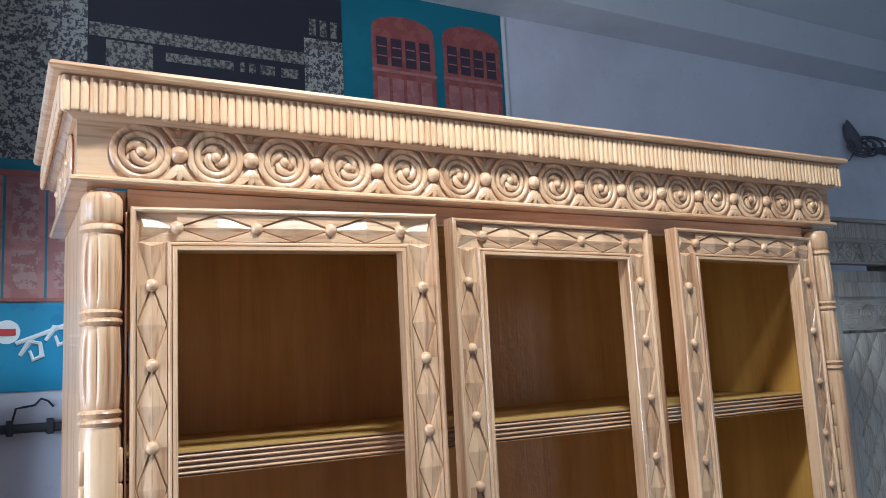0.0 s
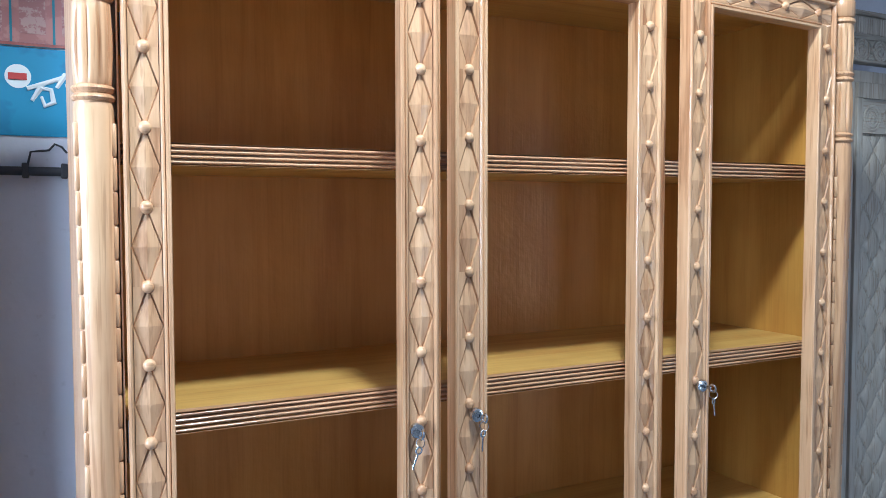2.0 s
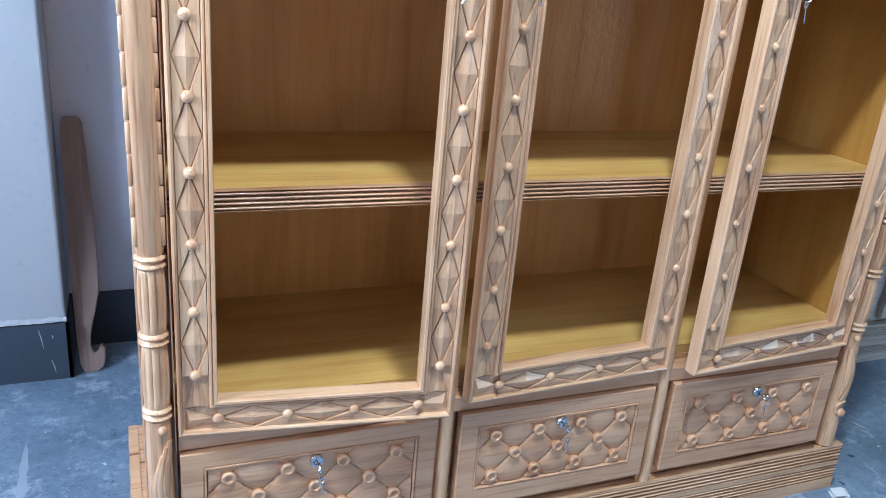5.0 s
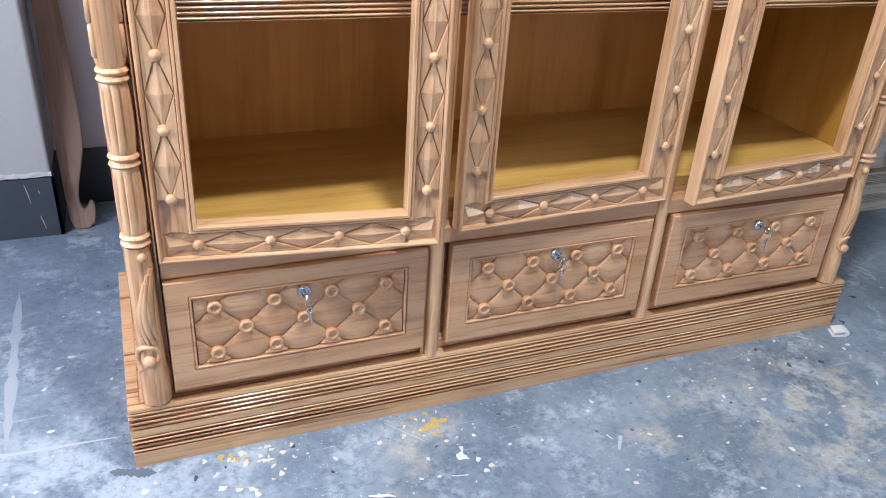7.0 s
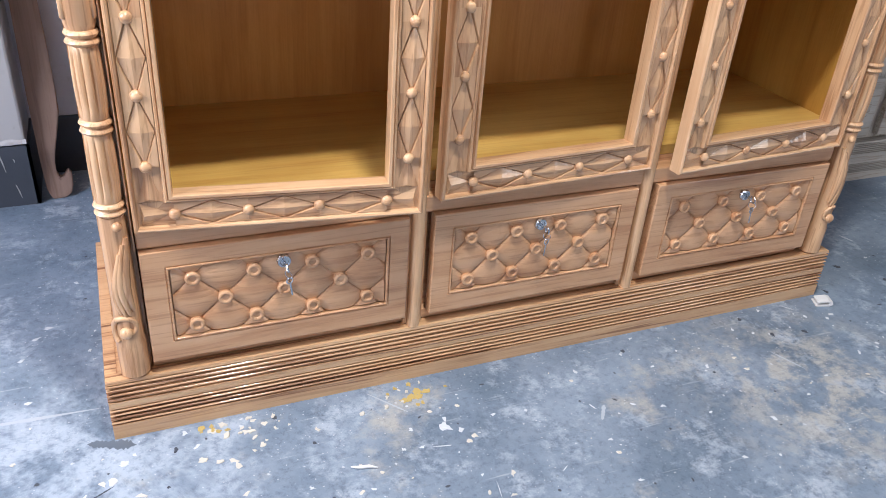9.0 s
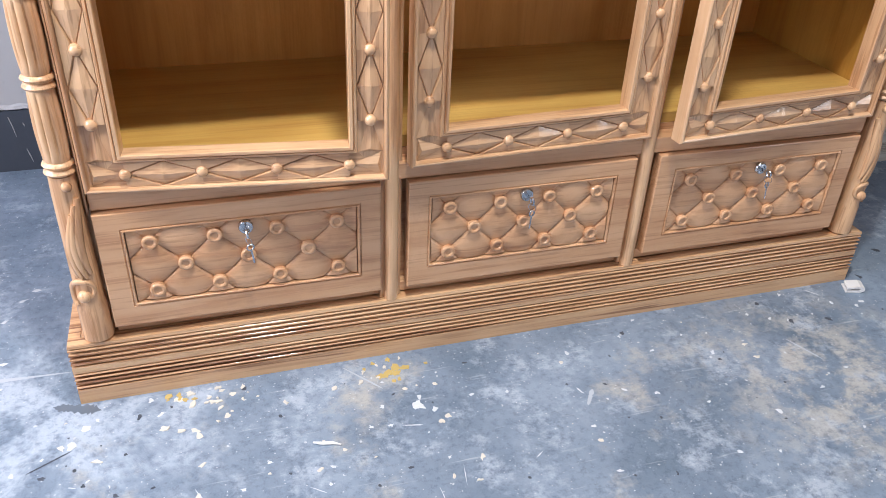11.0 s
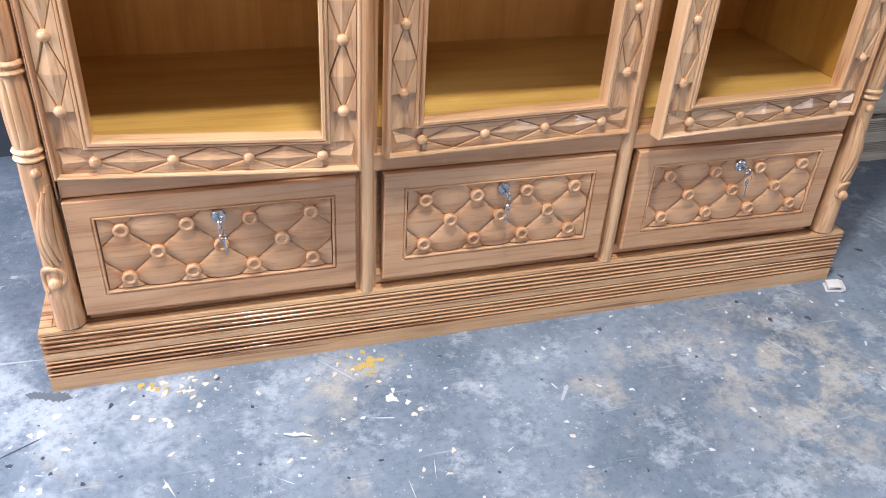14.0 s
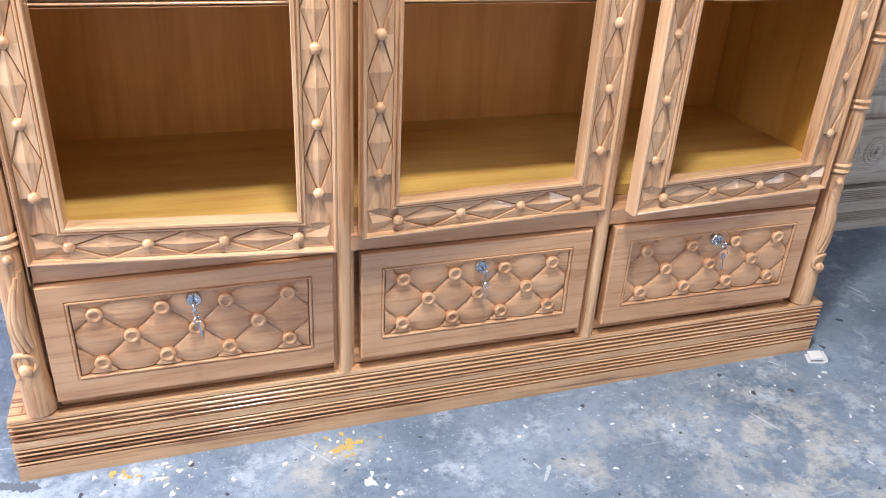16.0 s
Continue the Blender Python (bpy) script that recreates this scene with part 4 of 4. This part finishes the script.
def scatter(name, label, material, spots, seed, lift=0.0012):
    rnd = random.Random(seed)
    bm = bmesh.new()
    for cx, cy, sx, sy, n, r0, r1, stretch in spots:
        for _ in range(n):
            x, y = rnd.gauss(cx, sx), rnd.gauss(cy, sy)
            if y > -0.012 and -0.01 < x < 1.63:
                y = -0.014 - abs(y) * 0.3
            blob(bm, x, y, rnd.uniform(r0, r1) if rnd.random() < 0.8 else r1, rnd, lift, rnd.uniform(1, stretch), rnd.uniform(0, 3.1))
    return tagged(part(name, bm, material), label, "flakes", kind="stuff")


scatter("paint_flakes", "cream and white paint flakes scattered on the floor", CREAM,
        ((0.24, -0.06, 0.05, 0.03, 26, 0.0015, 0.0055, 1.8), (0.55, -0.05, 0.05, 0.03, 10, 0.0015, 0.0045, 1.8), (0.8, -0.12, 0.4, 0.12, 20, 0.001, 0.004, 1.8),
         (0.62, -0.2, 0.01, 0.01, 2, 0.004, 0.0055, 1.2), (0.3, -0.3, 0.3, 0.15, 16, 0.001, 0.0045, 2.2)), 3)
scatter("white_paint_spots", "white dried paint spots and scratches on the floor", PALE,
        ((0.9, -0.3, 0.6, 0.2, 60, 0.001, 0.0036, 2.0), (0.3, -0.25, 0.3, 0.15, 30, 0.001, 0.004, 2.0), (1.7, -0.15, 0.4, 0.25, 45, 0.001, 0.005, 2.2),
         (-0.2, 0.3, 0.2, 0.3, 40, 0.0015, 0.005, 2.4), (1.1, -0.35, 0.5, 0.2, 16, 0.0006, 0.0012, 30.0), (0.2, -0.2, 0.35, 0.15, 9, 0.0006, 0.0012, 30.0), (1.8, 0.1, 0.3, 0.2, 10, 0.0008, 0.0015, 25.0)), 5, 0.0006)
scatter("ochre_spill", "small dried ochre spills beside the plinth", OCHRE,
        ((0.545, -0.055, 0.012, 0.022, 10, 0.003, 0.008, 1.8), (0.172, -0.022, 0.01, 0.008, 7, 0.0025, 0.006, 1.6), (0.58, -0.03, 0.03, 0.01, 5, 0.002, 0.004, 1.6)), 8, 0.0009)
scatter("dark_dirt_specks", "dark dirt specks and flakes on the floor", SKIRT,
        ((0.9, -0.3, 0.6, 0.25, 30, 0.001, 0.003, 2.4), (1.8, -0.1, 0.3, 0.2, 20, 0.0015, 0.006, 2.2), (0.05, -0.1, 0.15, 0.12, 14, 0.001, 0.004, 2.4)), 9, 0.0007)


MARK = plaster("faded_paint_line", (0.42, 0.46, 0.51))
MARK_PALE = plaster("faded_paint_band", (0.33, 0.375, 0.43))


def floor_mark(name, label, material, x0, y0, x1, y1, half, seed, lift):
    """A long dragged mark with ragged sides."""
    rnd = random.Random(seed)
    bm = bmesh.new()
    d = Vector((x1 - x0, y1 - y0)).normalized()
    n = 26
    rows = []
    for i in range(n + 1):
        s = i / n
        k = half * rnd.uniform(0.5, 1.1) * min(1.0, 6 * s, 6 * (1 - s)) + 0.0004
        px, py = x0 + (x1 - x0) * s, y0 + (y1 - y0) * s
        rows.append([bm.verts.new((px - d.y * k, py + d.x * k, lift)), bm.verts.new((px + d.y * k, py - d.x * k, lift))])
    for a, b in zip(rows, rows[1:]):
        bm.faces.new((a[0], a[1], b[1], b[0]))
    return tagged(part(name, bm, material), label, "floor mark", kind="stuff")


floor_mark("paint_line", "wide faded whitish band along the floor", MARK_PALE, -0.214, 0.67, -0.203, 0.10, 0.011, 11, 0.0004)
floor_mark("floor_scratch", "thin pale scratch in the floor paint", MARK, 1.342, -0.150, 1.374, -0.222, 0.0018, 12, 0.0005)
floor_mark("floor_scratch", "thin pale scratch in the floor paint", MARK, 0.866, -0.223, 0.893, -0.186, 0.004, 13, 0.0005)
floor_mark("dark_hair", "dark curved sweep mark on the floor", SKIRT, -0.06, -0.142, 0.004, -0.108, 0.0014, 14, 0.0005)
scatter("paint_drops", "round dried paint drops on the floor", PALE,
        ((0.571, -0.147, 0.002, 0.002, 2, 0.010, 0.012, 1.2), (0.022, -0.060, 0.001, 0.001, 2, 0.006, 0.007, 1.2), (0.003, -0.097, 0.001, 0.001, 2, 0.005, 0.007, 1.2), (0.60, -0.165, 0.004, 0.002, 1, 0.006, 0.007, 1.1)), 21, 0.0009)
# damp at the plinth corner, with the cabinet's shadow painted in
DAMP_SHADE = plaster("damp_and_shade_floor", (0.12, 0.145, 0.18), 0.3)
floor_mark("paint_line", "faded whitish paint line across the floor", MARK, -0.75, 0.125, -0.008, 0.093, 0.006, 2, 0.0005)
floor_mark("paint_line", "faded whitish paint line across the floor", MARK, 0.463, -0.016, 0.522, -0.089, 0.0016, 6, 0.0005)
floor_mark("damp_and_shadow_patch", "dark patch of damp and painted shadow at the plinth corner", DAMP_SHADE, -0.034, 0.005, 0.045, -0.022, 0.012, 7, 0.0004)


def folded_paper():
    bm = bmesh.new()
    prof = [(0.0, 0.0), (0.034, 0.001), (0.042, 0.006), (0.040, 0.013), (0.030, 0.016), (0.004, 0.012), (0.003, 0.009), (0.028, 0.012), (0.034, 0.009), (0.030, 0.005), (0.0, 0.003)]
    a = [bm.verts.new((x, 0, z)) for x, z in prof]
    b = [bm.verts.new((x + 0.004, 0.032, z * 0.9)) for x, z in prof]
    for i in range(len(prof)):
        j = (i + 1) % len(prof)
        bm.faces.new((a[i], a[j], b[j], b[i]))
    bm.faces.new(a)
    bm.faces.new(b)
    return tagged(part("folded_paper", bm, PAPER, at=pose(1.580, -0.042, 0.0005, 0, 0, -18)), "small folded white paper lying at the plinth corner", "paper")


folded_paper()
bm_chip = bmesh.new()
tube(bm_chip, [(0.380, -0.190, 0.003), (0.395, -0.197, 0.0035), (0.410, -0.199, 0.0035), (0.424, -0.206, 0.003)], [0.0015, 0.0032, 0.003, 0.001], 6)
tagged(part("wood_chip", bm_chip, PAPER, smooth=True), "pale wood splinter lying on the floor", "wood chip")
